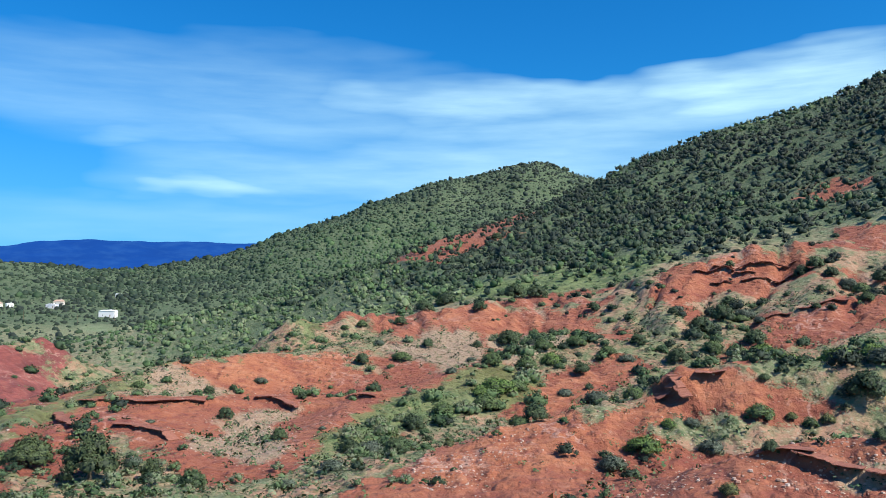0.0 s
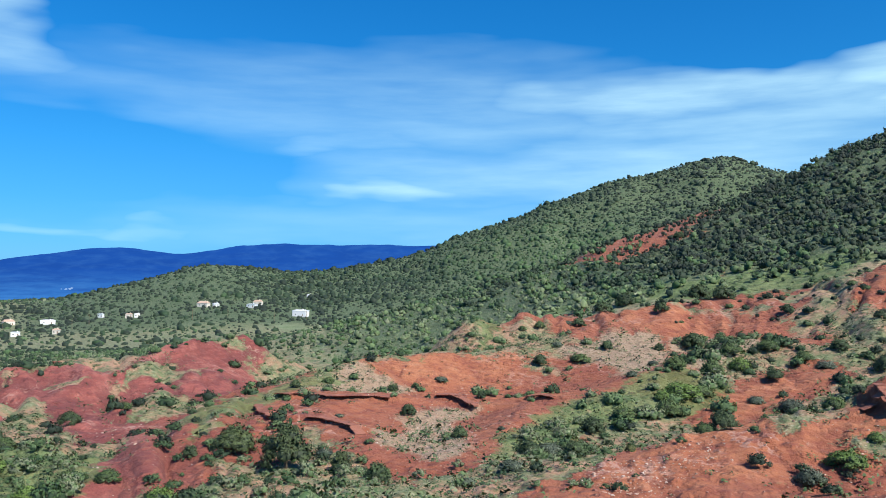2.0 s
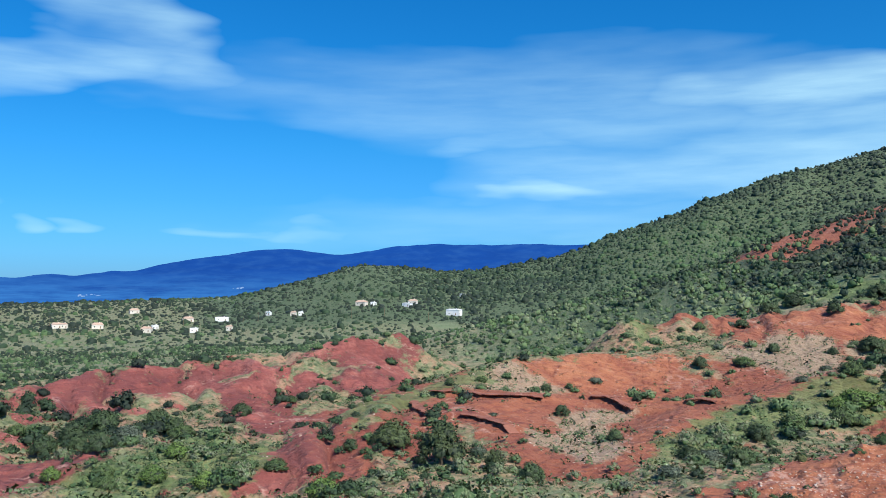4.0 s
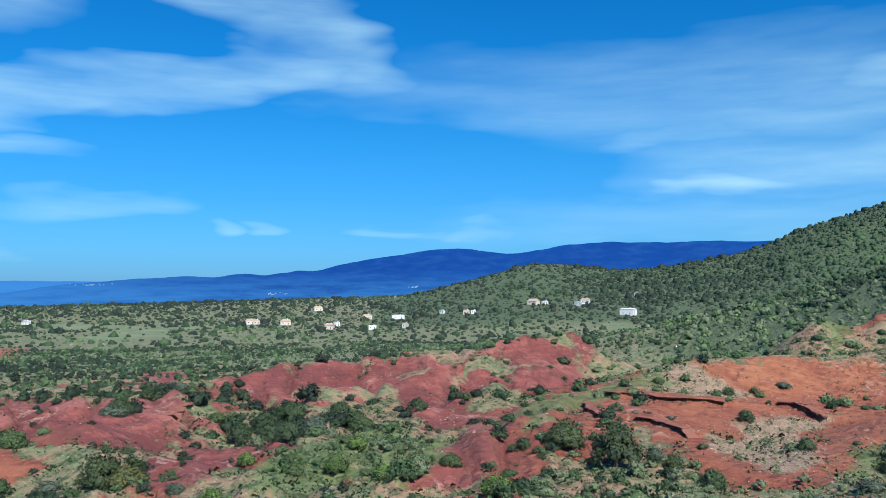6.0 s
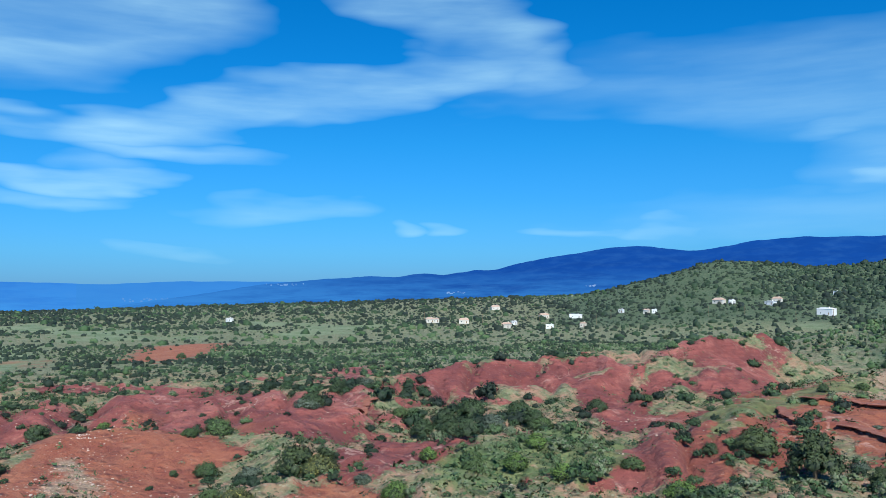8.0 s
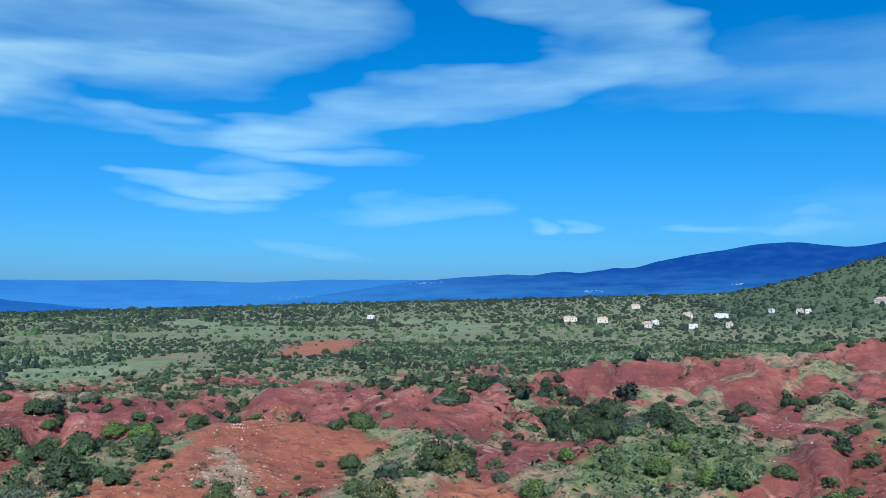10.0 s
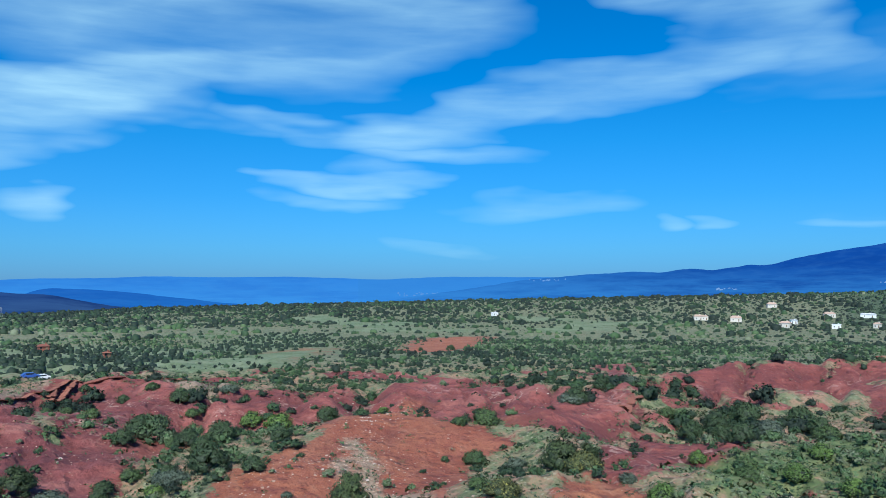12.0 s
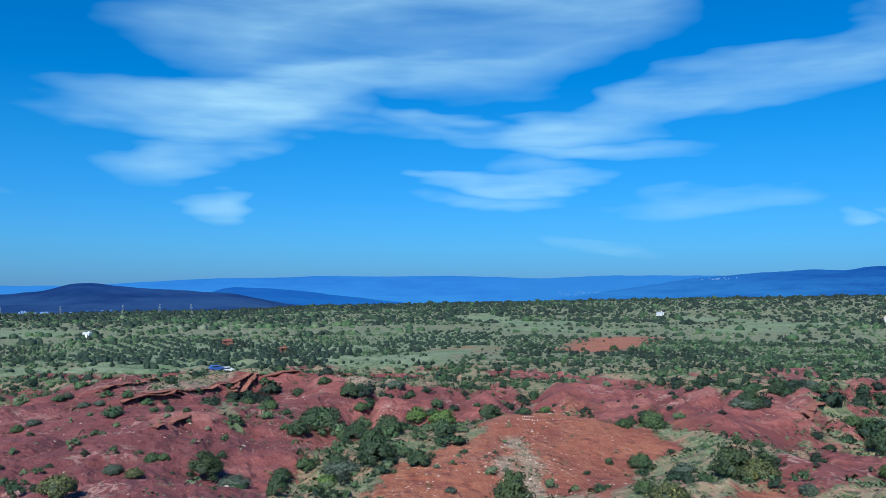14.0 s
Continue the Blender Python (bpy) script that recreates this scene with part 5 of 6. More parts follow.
def wooded(x, y):
    """How likely a plant is to grow there."""
    d, a = np.hypot(x, y), np.degrees(np.arctan2(x, y))
    p = 0.34 + 0.34 * folds(x, y, 34, 101, 3)
    hill = (0.55 * step(-30, -18, a) + 0.45 * step(-10, 2, a)) * step(185, 250, d + 22 * folds(x, y, 30, 171, 2))
    hill = hill * (1 - 0.75 * step(-32, -28, a) * step(-4, -10, a) * step(380, 320, d))
    p = p + (0.95 - p) * hill * (0.78 + 0.22 * folds(x, y, 40, 131, 2))
    p = np.where(a > -62, np.maximum(p, 0.7 * step(600, 760, d + 60 * folds(x, y, 70, 181, 2))), p - 0.05 + 0.55 * step(650, 800, d + 80 * folds(x, y, 90, 183, 2)))
    p = np.where(RED.weight(x, y) > 0.5, np.where(d > 250, np.where(a > -15, 0.3, 0.01), 0.07 + 0.3 * step(-0.1, 0.5, folds(x, y, 16, 221, 3)) * (1 - ORANGE.weight(x, y))), p)
    p = np.where(PALE.weight(x, y) > 0.5, 0.09, p)
    p = np.where(THICKET.weight(x, y) > 0.5, 0.92, p)
    p = np.where(GROVE.weight(x, y) > 0.5, 0.02, np.where(open_field(x, y) > 0.5, 0.05, p))
    p = p * (1 - 0.85 * step(-81, -79, a) * step(-72, -74, a) * step(225, 245, d) * step(440, 420, d))  # open ground before the red field
    for bearing, far, wide, kind in HOUSES:  # gardens before the houses
        off = np.abs((a - bearing + 180) % 360 - 180) * far / 57.3
        p = np.where((off < wide * 0.55) & (d > far - 7) & (d < far + 6), 0.03, np.where((off < wide * 1.6) & (np.abs(d - far) < 45), 0.85, p))
    return p


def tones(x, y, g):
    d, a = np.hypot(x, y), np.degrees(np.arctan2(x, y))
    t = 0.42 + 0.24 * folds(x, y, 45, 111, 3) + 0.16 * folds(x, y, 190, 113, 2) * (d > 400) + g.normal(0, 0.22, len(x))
    # beyond 640 m tones drop: distance haze is painted into the leaves
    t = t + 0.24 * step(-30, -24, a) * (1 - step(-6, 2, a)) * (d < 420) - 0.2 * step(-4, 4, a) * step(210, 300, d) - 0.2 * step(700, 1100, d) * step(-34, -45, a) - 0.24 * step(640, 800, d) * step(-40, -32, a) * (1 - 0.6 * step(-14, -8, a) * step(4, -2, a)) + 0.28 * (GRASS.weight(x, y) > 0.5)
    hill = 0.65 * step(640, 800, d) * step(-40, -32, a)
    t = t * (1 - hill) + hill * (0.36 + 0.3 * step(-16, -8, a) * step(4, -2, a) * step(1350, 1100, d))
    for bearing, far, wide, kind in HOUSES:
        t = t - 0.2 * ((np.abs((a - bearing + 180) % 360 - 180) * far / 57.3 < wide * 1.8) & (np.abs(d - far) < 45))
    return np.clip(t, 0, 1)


r2 = random.Random(9)
NEAR = [leafy(r2, 7, 330, 0.042, 0.58) for _ in range(12)]
CLOSE = [leafy(r2, 6, 190, 0.055, 0.56) for _ in range(12)]
MIDDLE = [leafy(r2, 2, 20, 0.09, 0.62) for _ in range(12)]
SMALL = [leafy(r2, 1, 18, 0.1, 0.56) for _ in range(10)]
FAR = []
for k in range(12):  # a lumpy crown of few triangles
    rim = [(0.5 * r2.uniform(0.7, 1.2) * math.cos(q * 1.5708), 0.5 * r2.uniform(0.7, 1.2) * math.sin(q * 1.5708)) for q in range(4)]
    v = [(x, y, 0.0) for x, y in rim] + [(x * 0.84 + r2.uniform(-0.1, 0.1), y * 0.84 + r2.uniform(-0.1, 0.1), r2.uniform(0.25, 0.5)) for x, y in rim] + [(r2.uniform(-0.15, 0.15), r2.uniform(-0.15, 0.15), 0.58)]
    f = [(q, (q + 1) % 4, 4 + (q + 1) % 4) for q in range(4)] + [(q, 4 + (q + 1) % 4, 4 + q) for q in range(4)] + [(4 + q, 4 + (q + 1) % 4, 8) for q in range(4)]
    sv, sf, cores, sb = leafy(r2, 1, 2, 0.13, 0.6)
    v = np.concatenate([np.array(v), sv[12:]])
    out = v - (0, 0, 0.1)
    FAR.append((v, np.concatenate([np.array(f), sf[20:] - 12 + 9]), 0, out / np.linalg.norm(out, axis=1)[:, None]))
TUFT = []
for _ in range(8):  # sprays alone
    v, f, cores, bend = leafy(r2, 1, 12, 0.15, 0.5)
    bend = bend + (0, 0, 1.0)
    TUFT.append((v[12:], f[20:] - 12, 0, bend[12:] / np.linalg.norm(bend[12:], axis=1)[:, None]))

x, y, g = spread(1.7, 56, 100, -108, 31, 1)
keep = (g.uniform(0, 1, len(x)) < wooded(x, y) * 0.46) & clear_of_planted(x, y)
x, y = x[keep], y[keep]
wide = np.clip(g.lognormal(0.3, 0.38, len(x)), 0.6, 2.6) * np.where(THICKET.weight(x, y) > 0.5, 1.2, 0.85)
batch("near_scrub", NEAR, x, y, wide, g.uniform(0.8, 1.2, len(x)), np.clip(tones(x, y, g) + 0.14, 0, 1), "low mixed green garrigue bushes on red clay", "scrub")

x, y, g = spread(2.3, 100, 215, -108, 31, 7)
keep = (g.uniform(0, 1, len(x)) < wooded(x, y) * 0.54) & clear_of_planted(x, y)
x, y = x[keep], y[keep]
wide = np.clip(g.lognormal(0.55, 0.38, len(x)), 0.8, 4.2) * np.where(THICKET.weight(x, y) > 0.5, 1.2, 0.85)
batch("scrub", CLOSE, x, y, wide, g.uniform(0.8, 1.2, len(x)), np.clip(tones(x, y, g) + 0.1, 0, 1), "mixed green garrigue scrub over the badlands", "scrub")

x, y, g = spread(3.2, 215, 520, -108, 31, 2)
keep = g.uniform(0, 1, len(x)) < wooded(x, y) * np.where(np.degrees(np.arctan2(x, y)) > -20, 0.95, 0.55)
x, y = x[keep], y[keep]
wide = np.clip(g.lognormal(1.0, 0.35, len(x)), 1.2, 4.2) * np.where(np.degrees(np.arctan2(x, y)) > -20, 1.22, 0.85)
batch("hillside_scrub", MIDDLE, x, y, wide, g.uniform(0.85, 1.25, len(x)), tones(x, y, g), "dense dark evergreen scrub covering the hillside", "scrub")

x, y, g = spread(6.3, 520, 1560, -108, 31, 3)
on_hill = step(-34, -22, np.degrees(np.arctan2(x, y))) * step(760, 950, np.hypot(x, y))
keep = g.uniform(0, 1, len(x)) < np.maximum(wooded(x, y) * 0.8 + 0.05, on_hill * 0.97)
x, y, on_hill = x[keep], y[keep], on_hill[keep]
wide = np.clip(g.lognormal(1.12, 0.5, len(x)), 1.5, 10.0) * (1 + 0.3 * on_hill)
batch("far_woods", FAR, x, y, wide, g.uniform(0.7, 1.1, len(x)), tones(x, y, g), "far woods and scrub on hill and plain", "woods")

x, y, g = spread(2.6, 150, 560, -108, -8, 8)
keep = g.uniform(0, 1, len(x)) < 0.62 * (1 - RED.weight(x, y)) * (1 - 0.8 * ((np.degrees(np.arctan2(x, y)) > -80) & (np.degrees(np.arctan2(x, y)) < -73) & (np.hypot(x, y) > 235))) * (1 - 0.8 * open_field(x, y)) * (0.8 + 0.6 * folds(x, y, 22, 161, 2))
x, y = x[keep], y[keep]
wide, tall, tone = np.clip(g.lognormal(0.25, 0.4, len(x)), 0.6, 3.2), g.uniform(0.8, 1.2, len(x)), np.clip(tones(x, y, g) + 0.02, 0, 1)
close = np.hypot(x, y) < 300
for k, protos in ((close, SMALL), (~close, FAR)):
    batch("low_scrub", protos, x[k], y[k], wide[k], tall[k], tone[k], "small green bushes dotted over the plain", "scrub")

# low herbs and cushions between the shrubs
x, y, g = spread(0.72, 56, 165, -108, 31, 4)
bare = RED.weight(x, y) * (1 - 0.6 * PALE.weight(x, y))
keep = g.uniform(0, 1, len(x)) < 0.03 + (1 - bare) * (0.6 + 0.35 * folds(x, y, 12, 121, 2)) + 0.12 * PALE.weight(x, y)
x, y = x[keep], y[keep]
batch("herbs", TUFT, x, y, np.clip(g.lognormal(-0.45, 0.45, len(x)), 0.25, 1.6), g.uniform(0.5, 1.0, len(x)), np.clip(0.74 + g.normal(0, 0.2, len(x)), 0.2, 1), "low grey-green herbs and dry tufts", "herbs")


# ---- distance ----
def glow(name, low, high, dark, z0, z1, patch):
    """Far land that glows by itself, the blue haze painted into its colour."""
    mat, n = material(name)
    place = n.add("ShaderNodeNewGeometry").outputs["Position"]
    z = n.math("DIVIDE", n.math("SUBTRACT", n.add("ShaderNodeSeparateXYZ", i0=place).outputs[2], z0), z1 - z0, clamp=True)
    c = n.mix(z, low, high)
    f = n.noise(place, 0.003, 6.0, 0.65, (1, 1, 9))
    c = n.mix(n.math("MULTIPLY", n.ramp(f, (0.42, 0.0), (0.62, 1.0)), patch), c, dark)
    # the shading of the folds is painted as paler noise
    fold_shading = n.noise(place, 0.011, 5.0, 0.6, (1, 1, 2.2), (4, 2, 7))
    c = n.mix(n.math("MULTIPLY", n.ramp(fold_shading, (0.45, 0.0), (0.68, 1.0)), 0.16), c, n.mix(0.35, low, (0.12, 0.3, 0.62)))
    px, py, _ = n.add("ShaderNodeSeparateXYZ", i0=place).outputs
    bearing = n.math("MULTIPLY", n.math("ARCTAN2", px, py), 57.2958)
    # thicker haze painted in from bearing -46 to -72
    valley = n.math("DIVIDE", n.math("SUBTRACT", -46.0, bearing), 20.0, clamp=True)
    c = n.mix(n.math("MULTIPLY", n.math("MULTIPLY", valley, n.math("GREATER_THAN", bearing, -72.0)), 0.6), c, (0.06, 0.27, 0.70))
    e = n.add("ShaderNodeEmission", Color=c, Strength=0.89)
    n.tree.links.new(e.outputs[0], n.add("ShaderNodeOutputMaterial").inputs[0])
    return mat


def range_of_hills(label, far, deep, foot, crest, mat, seed, ragged=0.03):
    """A far range: distance of its crest and of its foot, height of the foot in degrees, (bearing, degrees) along its crest."""
    a = np.arange(crest[0][0], crest[-1][0], 0.25)
    e = np.interp(a, [c[0] for c in crest], [c[1] for c in crest])
    for _ in range(5):
        e = np.convolve(np.pad(e, 1, "edge"), (0.25, 0.5, 0.25), "valid")
    e = e + ragged * folds(a * 10, a * 0 + seed, 14, seed, 5, 0.6)
    rows = []
    for k in range(13):
        f = k / 12
        r = deep + (far - deep) * f
        zf, zc = EYE + deep * math.tan(radians(foot)), EYE + far * np.tan(np.radians(e))
        x, y = r * np.sin(np.radians(a)), r * np.cos(np.radians(a))
        rows.append(np.stack([x, y, zf + (zc - zf) * f ** 1.2 + 0.10 * (zc - zf) * folds(x, y, 420, seed, 3) * f * (1 - f)], -1))
    rows.append(np.stack([rows[-1][:, 0] * 1.02, rows[-1][:, 1] * 1.02, rows[-1][:, 2] * 0 - 200], -1))
    v = np.array(rows)
    i = np.arange(v.shape[0] * v.shape[1]).reshape(v.shape[:2])
    q = np.stack([i[:-1, :-1], i[:-1, 1:], i[1:, 1:], i[1:, :-1]], -1).reshape(-1, 4)
    f = np.concatenate([q[:, [0, 1, 2]], q[:, [0, 2, 3]]])
    return tagged(new("backdrop", mesh_of("backdrop", v.reshape(-1, 3), f, mat, len(f))), label, "mountains", kind="structure")


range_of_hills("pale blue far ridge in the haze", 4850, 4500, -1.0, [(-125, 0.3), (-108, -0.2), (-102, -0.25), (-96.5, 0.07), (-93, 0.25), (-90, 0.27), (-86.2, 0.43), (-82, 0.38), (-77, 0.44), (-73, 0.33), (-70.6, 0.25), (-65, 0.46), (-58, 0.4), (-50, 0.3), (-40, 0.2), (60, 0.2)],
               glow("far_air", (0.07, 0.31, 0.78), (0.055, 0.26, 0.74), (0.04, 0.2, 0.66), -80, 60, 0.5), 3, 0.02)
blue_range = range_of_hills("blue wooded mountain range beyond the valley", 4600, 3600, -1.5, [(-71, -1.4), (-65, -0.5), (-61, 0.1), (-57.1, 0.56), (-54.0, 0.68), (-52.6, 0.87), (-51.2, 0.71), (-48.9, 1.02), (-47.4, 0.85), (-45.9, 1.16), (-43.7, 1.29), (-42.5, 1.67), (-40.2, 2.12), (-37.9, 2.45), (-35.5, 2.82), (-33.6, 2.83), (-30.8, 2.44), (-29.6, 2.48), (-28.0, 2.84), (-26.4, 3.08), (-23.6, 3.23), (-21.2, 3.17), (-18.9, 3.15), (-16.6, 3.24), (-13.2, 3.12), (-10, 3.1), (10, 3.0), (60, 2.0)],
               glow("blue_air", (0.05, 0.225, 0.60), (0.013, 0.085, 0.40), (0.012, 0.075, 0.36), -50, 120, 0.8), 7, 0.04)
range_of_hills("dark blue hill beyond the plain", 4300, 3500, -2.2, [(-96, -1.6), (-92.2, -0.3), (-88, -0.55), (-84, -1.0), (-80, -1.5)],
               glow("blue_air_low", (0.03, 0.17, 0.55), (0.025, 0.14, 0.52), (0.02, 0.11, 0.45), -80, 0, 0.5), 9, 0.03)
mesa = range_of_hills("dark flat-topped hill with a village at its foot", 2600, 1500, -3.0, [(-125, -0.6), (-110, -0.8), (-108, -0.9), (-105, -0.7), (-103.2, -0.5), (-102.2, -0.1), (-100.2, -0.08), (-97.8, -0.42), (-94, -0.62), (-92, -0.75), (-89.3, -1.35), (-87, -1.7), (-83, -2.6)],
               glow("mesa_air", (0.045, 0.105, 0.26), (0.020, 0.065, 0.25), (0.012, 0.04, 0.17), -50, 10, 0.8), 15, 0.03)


# ---- houses ----
def plain(name, colour, roughness=0.85, vary=0.15):
    mat, n = material(name)
    g = n.noise(n.add("ShaderNodeTexCoord").outputs["Object"], 1.3, 6.0, 0.65)
    finish(n, n.mix(n.math("MULTIPLY", g, vary * 2), colour, tuple(c * 0.55 for c in colour)), roughness, g, 0.03)
    return mat


WHITE, CREAM, ROOF, GLASS, WOOD, STEEL = plain("white_render", (0.86, 0.85, 0.82)), plain("cream_render", (0.74, 0.68, 0.58)), plain("clay_tiles", (0.6, 0.42, 0.31), 0.9, 0.3), plain("window_glass", (0.03, 0.04, 0.05), 0.1), plain("painted_wood", (0.25, 0.17, 0.1)), plain("galvanised_steel", (0.45, 0.46, 0.47), 0.5)


def rock():
    mat, n = material("red_rock")
    geo = n.add("ShaderNodeNewGeometry")
    place = geo.outputs["Position"]
    rnd = n.add("ShaderNodeObjectInfo").outputs["Random"]
    g = n.noise(place, 1.6, 6.0, 0.7, (1, 1, 3))
    c = n.mix(n.math("ADD", n.math("MULTIPLY", rnd, 0.5), n.math("MULTIPLY", g, 0.5)), (0.17, 0.056, 0.038), (0.36, 0.145, 0.088))
    finish(n, c, 0.92, g, 0.25, 0.9)
    return mat


ROCK = rock()

def box(bm, x0, y0, z0, x1, y1, z1):
    p = [bm.verts.new((x, y, z)) for z in (z0, z1) for y in (y0, y1) for x in (x0, x1)]
    for f in ((0, 2, 3, 1), (4, 5, 7, 6), (0, 1, 5, 4), (1, 3, 7, 5), (3, 2, 6, 7), (2, 0, 4, 6)):
        bm.faces.new([p[i] for i in f])


def solid(name, bm, mat, parent, label=""):
    bmesh.ops.recalc_face_normals(bm, faces=bm.faces)
    me = bpy.data.meshes.new(name)
    bm.to_mesh(me)
    bm.free()
    me.materials.append(mat)
    return part(name, me, parent, label)


def house(wide, kind):
    deep, high = wide * 0.62, 3.4 if wide < 14 else 5.6
    high = 2.3 if kind == "r" else high
    w, d = wide / 2, deep / 2
    wall = {"w": WHITE, "v": CREAM, "r": ROCK}[kind]
    words = {"w": "white rendered house with a low roof among trees", "v": "cream villa with a clay-tiled roof among trees", "r": "small red stone hut standing in the olive groves"}[kind]
    ob = tagged(new("house"), words, "house", "houses on the plain")
    bm = bmesh.new()
    box(bm, -w, -d, -1.5, w, d, high)
    body = solid("wall", bm, wall, ob)
    bm = bmesh.new()
    rise = 0.32 * deep if kind != "w" else 0.1 * deep
    e = 0.4
    a = [bm.verts.new(p) for p in ((-w - e, -d - e, high - 0.05), (w + e, -d - e, high - 0.05), (w + e, d + e, high - 0.05), (-w - e, d + e, high - 0.05), (-w * 0.7, 0, high + rise), (w * 0.7, 0, high + rise))]
    for f in ((0, 1, 5, 4), (2, 3, 4, 5), (1, 2, 5), (3, 0, 4), (3, 2, 1, 0)):
        bm.faces.new([a[i] for i in f])
    solid("roof", bm, {"w": WHITE, "v": ROOF, "r": ROCK}[kind], ob, "low clay-tiled hip roof" if kind != "w" else "pale low roof")
    for k in range(max(2, int(wide / 5))):
        x = -w + (k + 0.5) * wide / max(2, int(wide / 5))
        bm = bmesh.new()
        door = k == 1
        box(bm, x - 0.42, -d - 0.03, 0.0 if door else 1.1, x + 0.42, -d + 0.1, 2.1)
        opening = solid("door" if door else "window", bm, WOOD if door else GLASS, ob)
        bm = bmesh.new()
        box(bm, x - 0.7, -d - 0.09, 2.1, x + 0.7, -d + 0.05, 2.22)
        solid("lintel", bm, wall, opening)
    bm = bmesh.new()
    box(bm, w * 0.3, -0.35, high, w * 0.3 + 0.7, 0.35, high + rise + 0.7)
    solid("chimney", bm, wall, ob)
    return ob


r3 = random.Random(21)
for bearing, far, wide, kind in HOUSES:
    x, y, _ = polar(bearing, far)
    house(wide * 0.86, kind).matrix_basis = pose(x, y, float(height(x, y)) + 0.3, 0, 0, -bearing + r3.uniform(-35, 35))


# ---- ledges ----
r4 = random.Random(33)


def slab_mesh():
    """A broken, bedded block one metre long, its worn front edge towards -y."""
    bm = bmesh.new()
    front = [(-0.5 + k / 4 + r4.uniform(-0.05, 0.05) * (0 < k < 4), -0.5 + r4.uniform(-0.16, 0.16)) for k in range(5)]
    out = front + [(0.5, 0.5), (-0.5, 0.5)]
    rings = []
    for z, pull in ((-0.5, 0.14), (-0.2, 0.05), (-0.16, -0.06), (-0.03, 0.0), (0.03, 0.09)):
        rings.append([bm.verts.new((x, y + pull + r4.uniform(-0.03, 0.03) if y < 0 else y, z + r4.uniform(-0.02, 0.02))) for x, y in out])
    for a, b in zip(rings[:-1], rings[1:]):
        for k in range(7):
            bm.faces.new((a[k], a[(k + 1) % 7], b[(k + 1) % 7], b[k]))
    bm.faces.new(rings[-1])
    me = bpy.data.meshes.new("slab")
    bm.to_mesh(me)
    bm.free()
    me.materials.append(ROCK)
    return me


SLABS = [slab_mesh() for _ in range(12)]


def rock_ledge(drop, line):
    x0, y0, _ = line[0]
    ob = tagged(new("rock_ledge"), "broken ledge of red-brown rock slabs over a clay slope", "rock ledge", "ledges of the badlands")
    ob.location = (x0, y0, float(height(x0, y0)))
    for (ax, ay, _), (bx, by, _) in zip(line[:-1], line[1:]):
        whole = math.hypot(bx - ax, by - ay)
        turn, at = math.atan2(by - ay, bx - ax), 0.0
        while at < whole:
            long = r4.uniform(0.6, 1.9)
            f0, f1 = at / whole, (at + long) / whole
            at += long * r4.uniform(0.93, 1.03)
            if r4.random() < 0.07:
                continue
            ends = []
            for f in (f0, f1):  # the top of the ledge, a little way behind its edge
                x, y = ax + (bx - ax) * f, ay + (by - ay) * f
                d = math.hypot(x, y)
                ends.append((x, y, float(height(x * (1 + 0.6 / d), y * (1 + 0.6 / d)))))
            (x, y, z), (u, v, w) = ends
            tilt = max(-0.5, min(0.5, math.atan2(w - z, long)))
            s = part("slab", SLABS[r4.randrange(12)], ob)
            s.matrix_basis = Matrix.Translation(((x + u) / 2 - x0, (y + v) / 2 - y0, (z + w) / 2 + 0.03 - ob.location.z)) @ Matrix.Rotation(turn + r4.uniform(-0.12, 0.12), 4, "Z") @ Matrix.Rotation(-tilt, 4, "Y") @ Matrix.Rotation(r4.uniform(-0.08, 0.08), 4, "X") @ Matrix.Diagonal((long, r4.uniform(0.7, 1.2), drop * r4.uniform(0.28, 0.55), 1))


for drop, line in SCARPS:
    rock_ledge(drop, line)


# ---- stones ----
def stone_stuff():
    mat, n = material("pale_stone")
    g = n.noise(n.add("ShaderNodeNewGeometry").outputs["Position"], 4.0, 4.0)
    c = n.ramp(layer(n, "tone"), (0.0, (0.3, 0.12, 0.08)), (0.5, (0.48, 0.3, 0.2)), (1.0, (0.68, 0.56, 0.45)))
    finish(n, n.mix(n.math("MULTIPLY", g, 0.5), c, (0.25, 0.14, 0.1)), 0.9, g, 0.05)
    chips = []
    for _ in range(6):
        v = np.array([(math.cos(k * 1.2566) * r4.uniform(0.3, 0.55), math.sin(k * 1.2566) * r4.uniform(0.3, 0.55), z) for z in (0.0, 0.3) for k in range(5)])
        v[5:, :2] *= 0.8
        f = [(k, (k + 1) % 5, 5 + (k + 1) % 5) for k in range(5)] + [(k, 5 + (k + 1) % 5, 5 + k) for k in range(5)] + [(5, 6, 7), (5, 7, 8), (5, 8, 9)]
        chips.append((v, np.array(f), 0, None))
    x, y, g = spread(0.45, 56, 135, -108, 31, 6)
    stony = PALE.weight(x, y)
    p = 0.02 + 0.3 * stony + (0.85 - 0.5 * (np.degrees(np.arctan2(x, y)) < -60)) * STONY.weight(x, y) * step(-0.3, 0.4, folds(x, y, 6, 151, 3)) + 0.14 * RED.weight(x, y) * step(0.15, 0.6, folds(x, y, 9, 141, 3))
    keep = g.uniform(0, 1, len(x)) < p
    x, y = x[keep], y[keep]
    ob = batch("loose_stones", chips, x, y, np.clip(g.lognormal(-1.75, 0.45, len(x)), 0.07, 0.5), g.uniform(0.4, 1.2, len(x)), np.clip(g.normal(0.55, 0.25, len(x)), 0, 1), "pale chips of stone strewn over red clay", "stones", mat, 0.05)
    ob.data.polygons.foreach_set("use_smooth", np.zeros(len(ob.data.polygons), bool))
    return mat, chips


STONE, CHIPS = stone_stuff()


# ---- olive groves ----
k = np.arange(-900, 900, 8.6)
